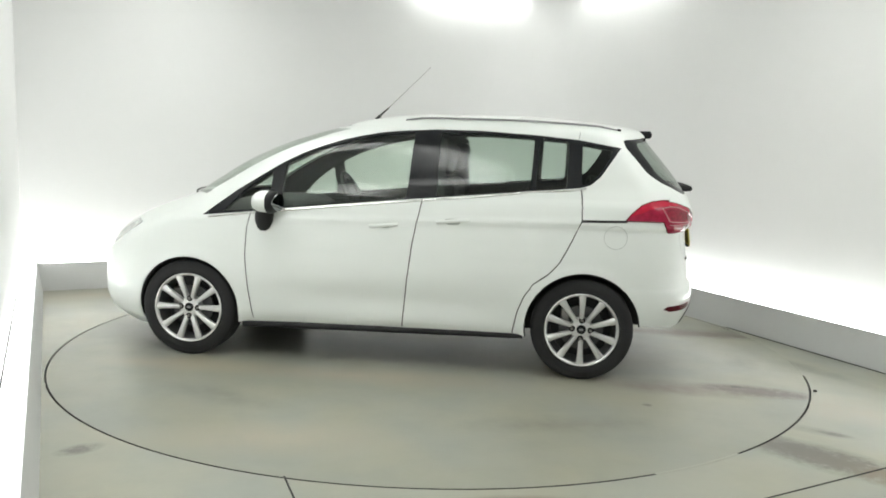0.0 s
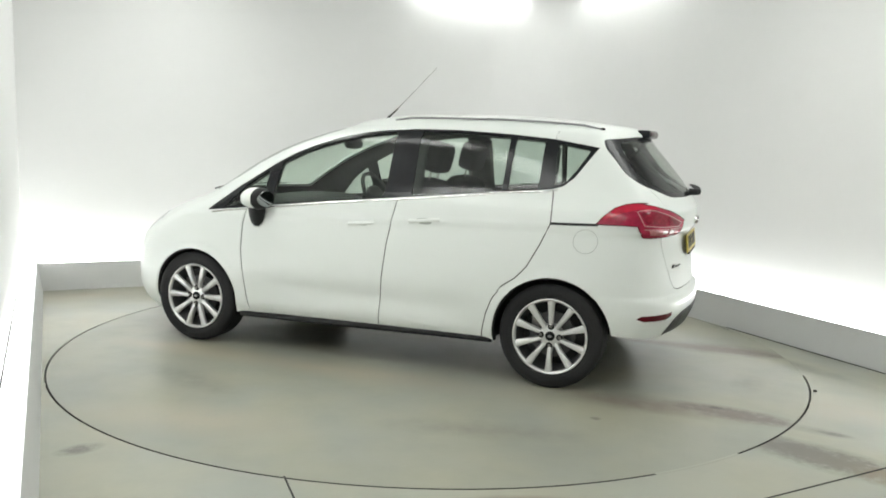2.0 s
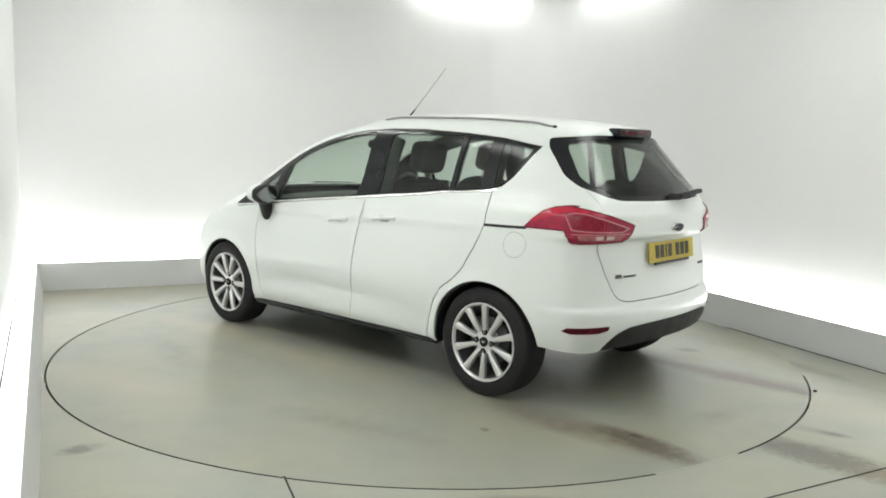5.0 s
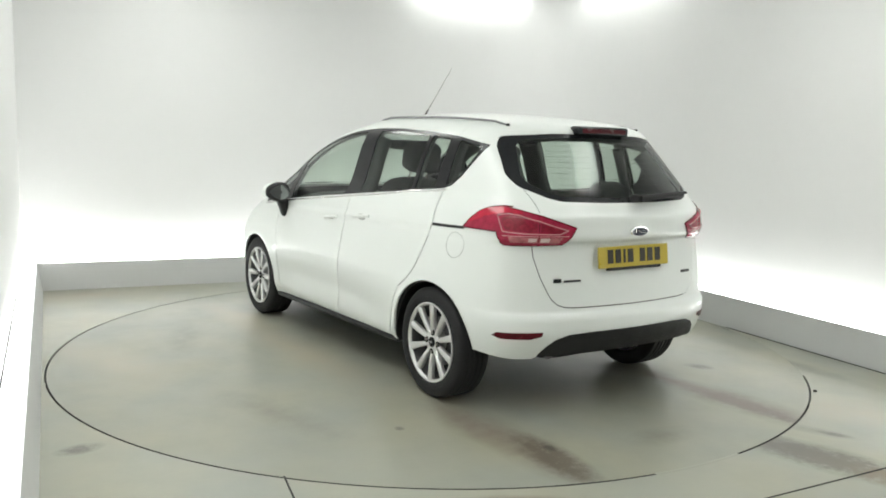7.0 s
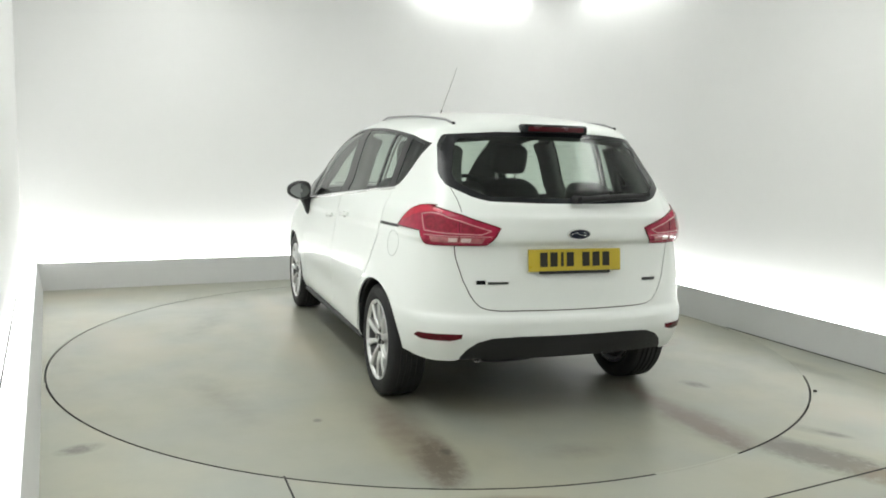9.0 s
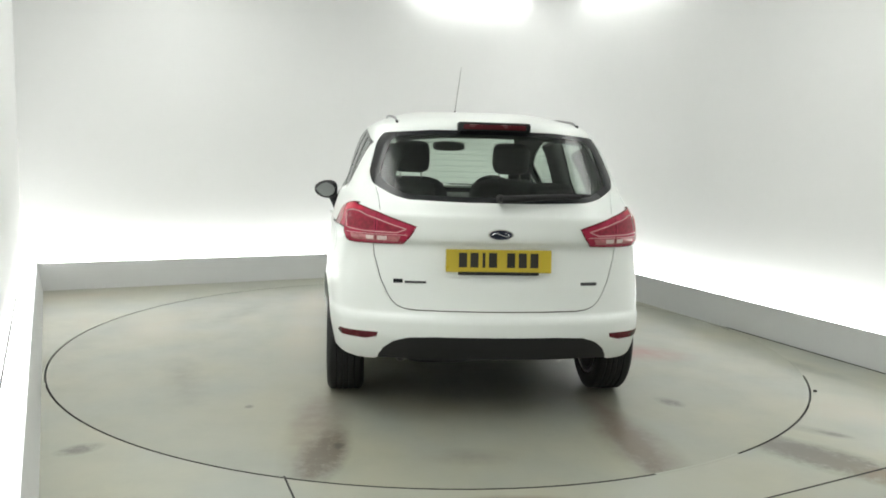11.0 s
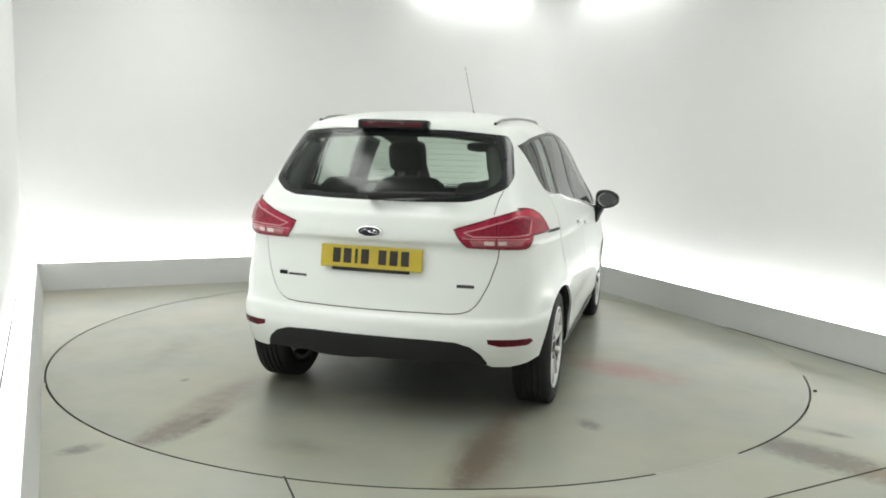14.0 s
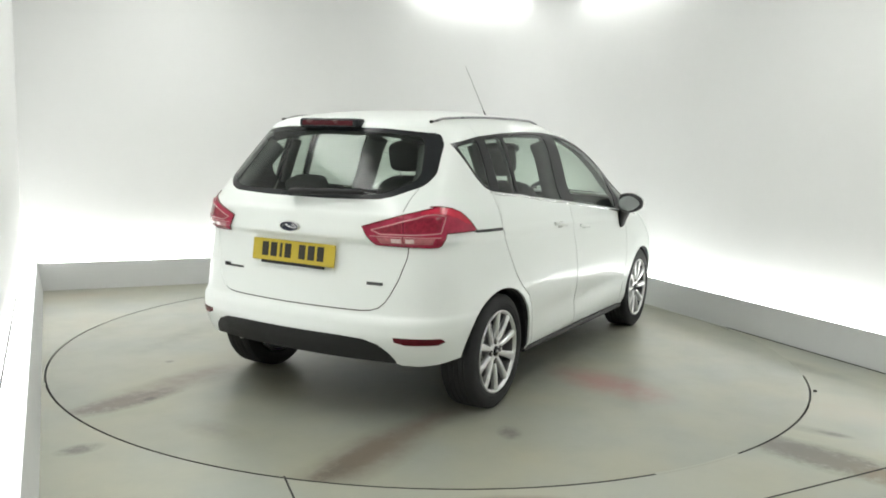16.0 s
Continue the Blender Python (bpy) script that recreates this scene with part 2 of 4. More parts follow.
def build_booth():
    wn, wd = HALF + LEDGE_W, BACK + LEDGE_W
    t = 0.12
    structure("wall_left", box(bmesh.new(), -wn - t / 2, (wd + FRONT) / 2, TOP / 2, t, wd - FRONT + 2 * t, TOP, m=ROOM), M_WALL, "smooth white painted booth side wall washed by ledge light")
    structure("wall_right", box(bmesh.new(), wn + t / 2, (wd + FRONT) / 2, TOP / 2, t, wd - FRONT + 2 * t, TOP, m=ROOM), M_WALL, "smooth white painted booth side wall washed by ledge light")
    structure("wall_back", box(bmesh.new(), 0, wd + t / 2, TOP / 2, 2 * wn, t, TOP, m=ROOM), M_WALL, "smooth white painted booth back wall washed by ledge light")
    # unseen end wall, assumed; its grey is there to darken reflections in the car
    structure("wall_front", box(bmesh.new(), 0, FRONT - t / 2, TOP / 2, 2 * wn, t, TOP, m=ROOM), M_FRONT, "plain grey wall closing the booth")
    structure("ceiling", box(bmesh.new(), 0, (wd + FRONT) / 2, TOP + 0.06, 2 * wn + 2 * t, wd - FRONT + 2 * t, 0.12, m=ROOM), M_CEIL, "plain white painted booth ceiling")

    # floor with a round hole for the turntable
    bm = bmesh.new()
    n, inner, outer, low = 180, [], [], []
    for k in range(n):
        a = 2 * math.pi * k / n
        c, s = math.cos(a), math.sin(a)
        reach = min(wn / abs(c) if abs(c) > 1e-6 else 99, (wd / s if s > 0 else FRONT / s) if abs(s) > 1e-6 else 99)
        inner.append(bm.verts.new(ROOM @ Vector(((DISC_R + 0.008) * c, (DISC_R + 0.008) * s, 0))))
        low.append(bm.verts.new(ROOM @ Vector(((DISC_R + 0.008) * c, (DISC_R + 0.008) * s, -0.08))))
        outer.append(bm.verts.new(ROOM @ Vector((reach * c, reach * s, 0))))
    for k in range(n):
        j = (k + 1) % n
        bm.faces.new((inner[k], outer[k], outer[j], inner[j]))
        bm.faces.new((low[k], inner[k], inner[j], low[j]))
    for a in (math.atan2(wd, wn), math.atan2(wd, -wn), math.atan2(FRONT, wn), math.atan2(FRONT, -wn)):
        k = int(a / (2 * math.pi) * n) % n
        corner = bm.verts.new(ROOM @ Vector((math.copysign(wn, math.cos(a)), wd if math.sin(a) > 0 else FRONT, 0)))
        bm.faces.new((outer[k], corner, outer[(k + 1) % n]))
    bm.faces.new(low[::-1])
    floor = concrete("painted_concrete_floor", [(-1.56, -2.12, 0.12, 0.07, 40, DARK, 0.9), (1.86, -2.0, 0.55, 0.19, -44, (0.13, 0.115, 0.085), 1.1), (1.74, -1.87, 0.26, 0.15, -46, DARK, 0.84), (2.12, -2.28, 0.3, 0.16, -40, (0.22, 0.17, 0.10), 0.9),
                                                (2.06, -1.67, 0.10, 0.035, -30, DARK, 0.9), (1.98, -1.62, 0.22, 0.07, -35, DARK, 0.45), (2.45, -0.35, 0.7, 0.1, -62, DARK, 0.4), (0.35, -2.55, 0.3, 0.07, 5, (0.16, 0.10, 0.07), 0.7), (2.35, -1.3, 0.5, 0.3, -40, TAN, 0.5), (-3.0, 1.35, 0.6, 0.3, 25, TAN, 0.7), (-2.6, 0.4, 0.5, 0.1, -65, TAN, 0.4)])
    structure("floor", bm, floor, "worn painted greenish grey concrete floor with stains")

    # glowing ledge: a grey plinth with a light diffuser on top, on three sides
    for name, m, ln in (("plinth_left", ROOM @ pose(-HALF - LEDGE_W / 2, (FRONT + BACK + LEDGE_W) / 2, 0), BACK + LEDGE_W - FRONT),
                        ("plinth_right", ROOM @ pose(HALF + LEDGE_W / 2, (FRONT + BACK + LEDGE_W) / 2, 0), BACK + LEDGE_W - FRONT)):
        rake = 0.042 if name == "plinth_left" else 0.0
        bm = bmesh.new()
        box(bm, 0, 0, LEDGE_H / 2, LEDGE_W - 0.004, ln - 0.004, LEDGE_H, 0, m)
        for v in bm.verts:
            p = m.inverted() @ v.co
            if p.z > 0.1 and p.x > 0:
                v.co = m @ Vector((p.x - rake, p.y, p.z))
        structure(name, bm, M_PLINTH, "low grey boxed plinth along the booth wall")
        structure(name.replace("plinth", "diffuser"), box(bmesh.new(), -rake / 2, 0, LEDGE_H + 0.005, LEDGE_W - 0.03 - rake, ln - 0.1, 0.012, m=m), M_LEDGE, "glowing white light strip on top of the plinth")
    m = ROOM @ pose(0, BACK + LEDGE_W / 2, 0)
    structure("plinth_back", box(bmesh.new(), 0, 0, (LEDGE_H - 0.003) / 2, 2 * HALF + 0.1, LEDGE_W - 0.004, LEDGE_H - 0.003, 0, m), M_PLINTH, "low grey boxed plinth along the booth wall")
    structure("diffuser_back", box(bmesh.new(), 0, 0, LEDGE_H + 0.005, 2 * HALF - 0.02, LEDGE_W - 0.03, 0.012, m=m), M_LEDGE, "glowing white light strip on top of the plinth")

    structure("ledge_joint", box(bmesh.new(), -HALF - LEDGE_W + 0.010, (FRONT + 1.5) / 2, LEDGE_H + 0.010, 0.006, 1.5 - FRONT, 0.006, m=ROOM), M_JOINT, "thin dark joint between light strip and wall")
    # rounded corner between back and right wall, above the ledge
    cr = 0.62
    bm = bmesh.new()
    arc = [(wn - cr + cr * math.cos(a), wd - cr + cr * math.sin(a)) for a in np.linspace(0, math.pi / 2, 17)]
    lo, hi = ([bm.verts.new(ROOM @ Vector((x - 0.002, y - 0.002, z))) for x, y in arc + [(wn, wd)]] for z in (LEDGE_H + 0.012, TOP))
    for i in range(len(lo)):
        j = (i + 1) % len(lo)
        bm.faces.new((lo[i], lo[j], hi[j], hi[i]))
    bm.faces.new(lo), bm.faces.new(hi)
    structure("wall_corner", bm, M_WALL, "rounded white corner between two booth walls", 50)

    structure("plinth_joint", box(bmesh.new(), HALF - 0.0045, (FRONT - 0.3) / 2, 0.003, 0.004, -0.3 - FRONT, 0.005, m=ROOM), M_JOINT, "thin dark joint along the foot of the plinth")
    # seam between deck and floor, hidden by added floor-coloured strips over two stretches
    for a0, a1 in ((-66.0, -53.5), (-14.0, 16.0)):
        bm = bmesh.new()
        rows = [[bm.verts.new((q * math.cos(radians(a)), q * math.sin(radians(a)), z)) for q, z in ((DISC_R - 0.006, 0.0008), (DISC_R + 0.004, 0.0022), (DISC_R + 0.014, 0.0004))] for a in np.linspace(a0, a1, 30)]
        for p, q in zip(rows, rows[1:]):
            for i in range(2):
                bm.faces.new((p[i], p[i + 1], q[i + 1], q[i]))
        structure("seam_filler", bm, floor, "painted-over stretch of the seam round the turntable", 60)
    # joints in the floor and the bolt beside the turntable
    for a, b in (((-0.60, -2.36), (-0.10, -3.72)), ((1.05, -2.64), (2.20, -2.04))):
        a, b = Vector(a), Vector(b)
        d = (b - a)
        structure("floor_joint", box(bmesh.new(), 0, 0, 0.0005, d.length, 0.008, 0.003, m=pose((a.x + b.x) / 2, (a.y + b.y) / 2, 0, 0, 0, math.degrees(math.atan2(d.y, d.x)))), M_JOINT, "thin dark joint line between floor slabs")
    bolt = part("floor_bolt", lathe(bmesh.new(), [(0, 0.010), (0.008, 0.009), (0.011, 0.004), (0.011, -0.002)], 12, "Z", pose(2.296, -0.93, 0)), M_JOINT, smooth=40)
    tagged(bolt, "small dark steel bolt head set in the concrete floor", "bolt")


def ceiling_light(n, d, ln, wd, turn=0):
    root = tagged(new("ceiling_light"), "white framed rectangular LED panel glowing on the ceiling", "ceiling light", "ceiling lights of the booth")
    root.matrix_world = ROOM @ pose(n, d, TOP, 0, 0, turn)
    fr = bmesh.new()
    for sx, sy, x, y in ((ln + 0.04, 0.02, 0, wd / 2 + 0.01), (ln + 0.04, 0.02, 0, -wd / 2 - 0.01), (0.02, wd, ln / 2 + 0.01, 0), (0.02, wd, -ln / 2 - 0.01, 0)):
        box(fr, x, y, -0.02, sx, sy, 0.04)
    part("frame", fr, M_ALU, root)
    part("diffuser", box(bmesh.new(), 0, 0, -0.015, ln, wd, 0.02), M_PANEL, root, "glowing white diffuser")
    return root


build_booth()
ceiling_light(1.70, 2.83, 1.30, 0.14)
ceiling_light(2.49, 1.38, 1.55, 0.14, 90)
for n, rows in ((-1.3, (1.5,)), (-1.95, (-0.7, -2.6, -4.5)), (1.4, (-1.6, -3.6))):
    for d in rows:
        ceiling_light(n, d, 1.6, 0.5, 90)


# ---------------------------------------------------------------- turntable
def build_turntable():
    stains = [(-1.72, 0.70, 0.75, 0.17, -5, RUST, 0.6), (-2.05, 0.665, 0.40, 0.13, -8, (0.115, 0.092, 0.07), 1.1), (-1.95, 0.60, 0.05, 0.035, 0, (0.06, 0.05, 0.04), 1.0), (-1.45, 0.76, 0.4, 0.13, -6, RUST, 0.5),
              (-2.02, -0.80, 0.50, 0.085, 2, (0.080, 0.066, 0.055), 1.15), (-1.95, -0.82, 0.6, 0.20, 2, (0.165, 0.135, 0.105), 0.84), (-1.45, -0.81, 0.5, 0.12, -2, RUST, 0.6),
              (-0.22, -1.36, 0.5, 0.26, 70, (0.32, 0.17, 0.14), 0.8), (-1.33, -1.23, 0.11, 0.07, 30, DARK, 0.85), (-1.38, 1.08, 0.035, 0.03, 0, DARK, 0.9), (0.44, 2.0, 0.7, 0.3, 10, TAN, 0.5),
              (1.5, 0.9, 0.6, 0.2, 5, TAN, 0.55), (1.6, -0.8, 0.7, 0.18, 2, RUST, 0.35), (0.3, 0.9, 1.5, 0.22, 1, TAN, 0.5), (0.3, -0.95, 1.4, 0.2, 0, DARK, 0.28),
              (-0.9, 1.5, 0.6, 0.16, 15, DARK, 0.3), (0.9, 1.45, 0.5, 0.14, -20, DARK, 0.25), (-2.1, 0.0, 0.25, 0.12, 90, DARK, 0.35)]
    m = concrete("painted_turntable_deck", stains, (0.298, 0.311, 0.269))
    root = tagged(new("turntable"), "round flush turntable deck of painted grey concrete with rusty tyre streaks", "turntable")
    part("deck", lathe(bmesh.new(), [(0.0, 0.0), (1.2, 0.0), (DISC_R - 0.0045, 0.0), (DISC_R - 0.0045, -0.05), (0.0, -0.05)], 180, "Z"), m, root, smooth=40)
    part("edge_ring", lathe(bmesh.new(), [(DISC_R - 0.004, 0.0), (DISC_R - 0.001, 0.0), (DISC_R, -0.002), (DISC_R, -0.05), (DISC_R - 0.004, -0.05)], 180, "Z", closed=True), M_JOINT, root, "dark worn edge ring", 40)
    return root


# ---------------------------------------------------------------- the car: body surface
# Car space: x forward, y to its left, z up, origin on the ground under the middle line.
def spline(points):
    """Monotone smooth interpolation through (a, b) points."""
    xs, ys = np.array([p[0] for p in points], float), np.array([p[1] for p in points], float)
    h = np.diff(xs)
    s = np.diff(ys) / h
    d = np.zeros(len(xs))
    for i in range(1, len(xs) - 1):
        if s[i - 1] * s[i] > 0:
            d[i] = 2 * s[i - 1] * s[i] / (s[i - 1] + s[i])
    d[0], d[-1] = s[0], s[-1]

    def f(q):
        q = np.clip(np.asarray(q, float), xs[0], xs[-1])
        i = np.clip(np.searchsorted(xs, q) - 1, 0, len(xs) - 2)
        t = (q - xs[i]) / h[i]
        return ((2 * t**3 - 3 * t**2 + 1) * ys[i] + (t**3 - 2 * t**2 + t) * h[i] * d[i] + (-2 * t**3 + 3 * t**2) * ys[i + 1] + (t**3 - t**2) * h[i] * d[i + 1])
    return f


RIM = 1.50
TAIL = spline([(0.15, -1.60), (0.30, -1.675), (0.40, -1.725), (0.47, -1.742), (0.53, -1.740), (0.545, -1.736), (0.567, -1.716), (0.63, -1.704), (0.70, -1.698), (0.77, -1.688), (0.88, -1.678), (0.908, -1.682), (0.930, -1.708), (0.965, -1.715), (1.03, -1.713), (1.046, -1.711), (1.060, -1.700),
               (1.08, -1.69), (1.12, -1.67), (1.2, -1.616), (1.32, -1.518), (1.43, -1.425), (1.47, -1.397), (1.49, -1.388), (1.50, -1.375)])
NOSE = spline([(0.15, 2.22), (0.25, 2.32), (0.35, 2.345), (0.5, 2.34), (0.62, 2.31), (0.72, 2.25), (0.80, 2.16), (0.87, 2.04), (0.93, 1.90), (0.98, 1.76), (1.02, 1.68), (1.10, 1.56), (1.24, 1.34), (1.36, 1.09), (1.433, 0.88), (1.47, 0.75), (1.50, 0.62)])
WIDE = spline([(0.15, 0.76), (0.22, 0.815), (0.30, 0.846), (0.40, 0.862), (0.5, 0.872), (0.62, 0.875), (0.72, 0.869), (0.82, 0.857), (0.90, 0.846), (0.97, 0.838), (1.05, 0.818), (1.10, 0.792), (1.16, 0.764),
               (1.25, 0.738), (1.35, 0.708), (1.40, 0.690), (1.45, 0.664), (1.48, 0.640), (1.50, 0.612)])
ROOF = spline([(-1.39, 1.503), (-1.3, 1.526), (-1.2, 1.541), (-0.86, 1.574), (-0.48, 1.592), (0.02, 1.588), (0.3, 1.566), (0.5, 1.536), (0.64, 1.50)])


def plan(points):
    """Arc-length table of a plan corner: (share of half width, metres from the end)."""
    p = np.array(points, float)
    t = np.linspace(0, 1, len(p))
    fq, fd = spline(list(zip(t, p[:, 0]))), spline(list(zip(t, p[:, 1])))
    return fq, fd


REAR_Q, REAR_D = plan([(0, 0), (0.16, 0.004), (0.32, 0.015), (0.48, 0.035), (0.62, 0.062), (0.74, 0.10), (0.83, 0.15), (0.885, 0.21), (0.918, 0.29), (0.942, 0.40), (0.965, 0.55), (0.985, 0.75), (1.0, 1.0)])
FRONT_Q, FRONT_D = plan([(0, 0), (0.2, 0.012), (0.38, 0.042), (0.54, 0.095), (0.68, 0.17), (0.80, 0.26), (0.90, 0.36), (0.96, 0.48), (0.99, 0.66), (1.0, 0.95)])


def surf(u, v):
    """The left half of the body at u (0 tail middle, 1 to 2 side, 3 nose middle) and v (height; past RIM, over the roof)."""
    u, v = np.asarray(u, float), np.asarray(v, float)
    z = np.minimum(v, RIM)
    xr, xf, w = TAIL(z), NOSE(z), WIDE(z)
    a, b = np.clip(u, 0, 1), np.clip(3 - u, 0, 1)
    up = np.clip((z - 1.05) / 0.25, 0, 1)
    x_rear, x_front = xr + REAR_D(a) + REAR_Q(a) ** 3 * (1 - a ** 4) * (0.012 + 0.032 * up * up * (3 - 2 * up)), xf - FRONT_D(b)
    s = np.clip(u - 1, 0, 1)
    x = np.where(u < 1, x_rear, np.where(u > 2, x_front, (xr + 1.0) * (1 - s) + (xf - 0.95) * s))
    q = np.where(u < 1, REAR_Q(a), np.where(u > 2, FRONT_Q(b), 1.0))
    y = w * q
    side = np.clip((q - 0.9) / 0.1, 0, 1)
    # waist crease, door hollow and rocker swell
    crease = 0.90 + 0.028 * (0.9 - x)
    y = y + side * (0.006 * np.exp(-((z - crease) / 0.022) ** 2) - 0.013 * np.exp(-((z - 0.44) / 0.07) ** 2) * np.exp(-((x - 0.22) / 0.75) ** 4) + 0.006 * np.exp(-((z - 0.30) / 0.05) ** 2))
    # wheel arch flares
    for cx in (1.475, -1.013):
        r = np.hypot(x - cx, z - 0.31)
        y = y + side * 0.010 * np.exp(-((r - 0.35) / 0.035) ** 2)
    k = np.clip(v - RIM, 0, 1)
    y = y * (1 - k)
    z = np.where(v > RIM, RIM + (np.maximum(ROOF(x), RIM) - RIM) * (1 - (1 - k) ** 4), z)
    return np.stack([x, y, z], -1)


def normal(u, v, e=2e-3):
    du = surf(np.clip(u + e, 0, 3), v) - surf(np.clip(u - e, 0, 3), v)
    dv = surf(u, np.minimum(v + e, RIM + 0.995)) - surf(u, v - e)
    n = np.cross(du, dv)
    n[..., 1] = np.where(surf(u, v)[..., 1] < 1e-6, 0, n[..., 1])
    ln = np.linalg.norm(n, axis=-1, keepdims=True)
    n = n / np.maximum(ln, 1e-12)
    flip = np.where(u < 0.6, -n[..., 0], np.where(u > 2.4, n[..., 0], n[..., 1]))
    flip = np.where(v > RIM + 0.1, n[..., 2], flip)
    return n * np.where(flip < 0, -1, 1)[..., None]


_U = np.linspace(0, 3, 3001)


def at_x(x, z):
    """u of the side point with that x and height."""
    xs = surf(_U, np.full_like(_U, z))[:, 0]
    return float(np.interp(x, xs, _U))


def at_y(y, z):
    """u of the rear point with that half width and height."""
    t = _U[:1001]
    ys = surf(t, np.full_like(t, z))[:, 1]
    return float(np.interp(y, np.maximum.accumulate(ys), t))


def dense(points, step=0.025, closed=True):
    out, p = [], [tuple(q) for q in points]
    for a, b in zip(p, p[1:] + (p[:1] if closed else [])):
        n = max(1, int(math.hypot(b[0] - a[0], b[1] - a[1]) / step))
        out += [(a[0] + (b[0] - a[0]) * i / n, a[1] + (b[1] - a[1]) * i / n) for i in range(n)]
    if not closed:
        out.append(p[-1])
    return out


def soft(points, rounds=2):
    """Rounds the corners of a closed outline, by about 2 cm for each round."""
    out, p = [], [Vector(q) for q in points]
    for i, q in enumerate(p):
        a, b = p[i - 1] - q, p[(i + 1) % len(p)] - q
        ra, rb = min(0.02 * rounds, 0.45 * a.length), min(0.02 * rounds, 0.45 * b.length)
        s, e = q + a.normalized() * ra, q + b.normalized() * rb
        out += [tuple((1 - t) ** 2 * s + 2 * t * (1 - t) * q + t * t * e) for t in (0, 0.25, 0.5, 0.75, 1)]
    return out


def side(points, rounds=2):
    return [(at_x(x, z), z) for x, z in dense(soft(points, rounds) if rounds else points)]


def rear(points, rounds=2):
    return [(at_y(y, z) if y >= 0 else -0.05, z) for y, z in dense(soft(points, rounds) if rounds else points)]


def band(points, half=0.0036):
    """A narrow closed outline along an open line."""
    p = [Vector(q) for q in dense(points, 0.03, False)]
    l, r = [], []
    for i, q in enumerate(p):
        d = (p[min(i + 1, len(p) - 1)] - p[max(i - 1, 0)]).normalized()
        n = Vector((-d.y, d.x)) * half
        l.append(tuple(q + n)), r.append(tuple(q - n))
    return l + r[::-1]


class Sheet:
    """The flat (u, v) sheet of the body's left half, which outlines cut into regions."""

    def __init__(self):
        self.us = np.unique(np.concatenate([np.linspace(0, 1, 41), np.linspace(1, 2, 61), np.linspace(2, 3, 37)]))
        self.vs = np.concatenate([np.linspace(0.16, RIM, 68), RIM + np.linspace(0.06, 1.0, 15)])
        self.cells = {(i, j): [[(self.us[i], self.vs[j]), (self.us[i + 1], self.vs[j]), (self.us[i + 1], self.vs[j + 1]), (self.us[i], self.vs[j + 1])]]
                      for i in range(len(self.us) - 1) for j in range(len(self.vs) - 1)}

    def cut(self, outline):
        for (ax, ay), (bx, by) in zip(outline, outline[1:] + outline[:1]):
            if abs(ax - bx) + abs(ay - by) < 1e-9:
                continue
            i0, i1 = np.searchsorted(self.us, [min(ax, bx), max(ax, bx)]) - 1
            j0, j1 = np.searchsorted(self.vs, [min(ay, by), max(ay, by)]) - 1
            nx, ny = by - ay, ax - bx
            for i in range(max(0, i0), min(len(self.us) - 2, i1) + 1):
                for j in range(max(0, j0), min(len(self.vs) - 2, j1) + 1):
                    done = []
                    for poly in self.cells[i, j]:
                        d = [(x - ax) * nx + (y - ay) * ny for x, y in poly]
                        if max(d) < 1e-9 or min(d) > -1e-9:
                            done.append(poly)
                            continue
                        one, two = [], []
                        for k, p in enumerate(poly):
                            q, e, f = poly[(k + 1) % len(poly)], d[k], d[(k + 1) % len(poly)]
                            if e >= -1e-9:
                                one.append(p)
                            if e <= 1e-9:
                                two.append(p)
                            if (e > 1e-9 and f < -1e-9) or (e < -1e-9 and f > 1e-9):
                                t = e / (e - f)
                                c = (p[0] + (q[0] - p[0]) * t, p[1] + (q[1] - p[1]) * t)
                                one.append(c), two.append(c)
                        done += [s for s in (one, two) if len(s) > 2]
                    self.cells[i, j] = done

    def sort(self, regions):
        """Cuts by all outlines, then gives each piece to the last region that holds it."""
        for _, outline in regions:
            self.cut(outline)
        polys = [p for c in self.cells.values() for p in c]
        cen = np.array([np.mean(p, axis=0) for p in polys])
        owner = np.full(len(polys), "body", dtype=object)
        for name, outline in regions:
            o = np.array(outline)
            inside = np.zeros(len(polys), bool)
            for (ax, ay), (bx, by) in zip(o, np.roll(o, -1, 0)):
                if ay == by:
                    continue
                hit = ((ay > cen[:, 1]) != (by > cen[:, 1])) & (cen[:, 0] < (bx - ax) * (cen[:, 1] - ay) / (by - ay) + ax)
                inside ^= hit
            owner[inside] = name
        out = {}
        for p, o in zip(polys, owner):
            out.setdefault(o, []).append(p)
        return out


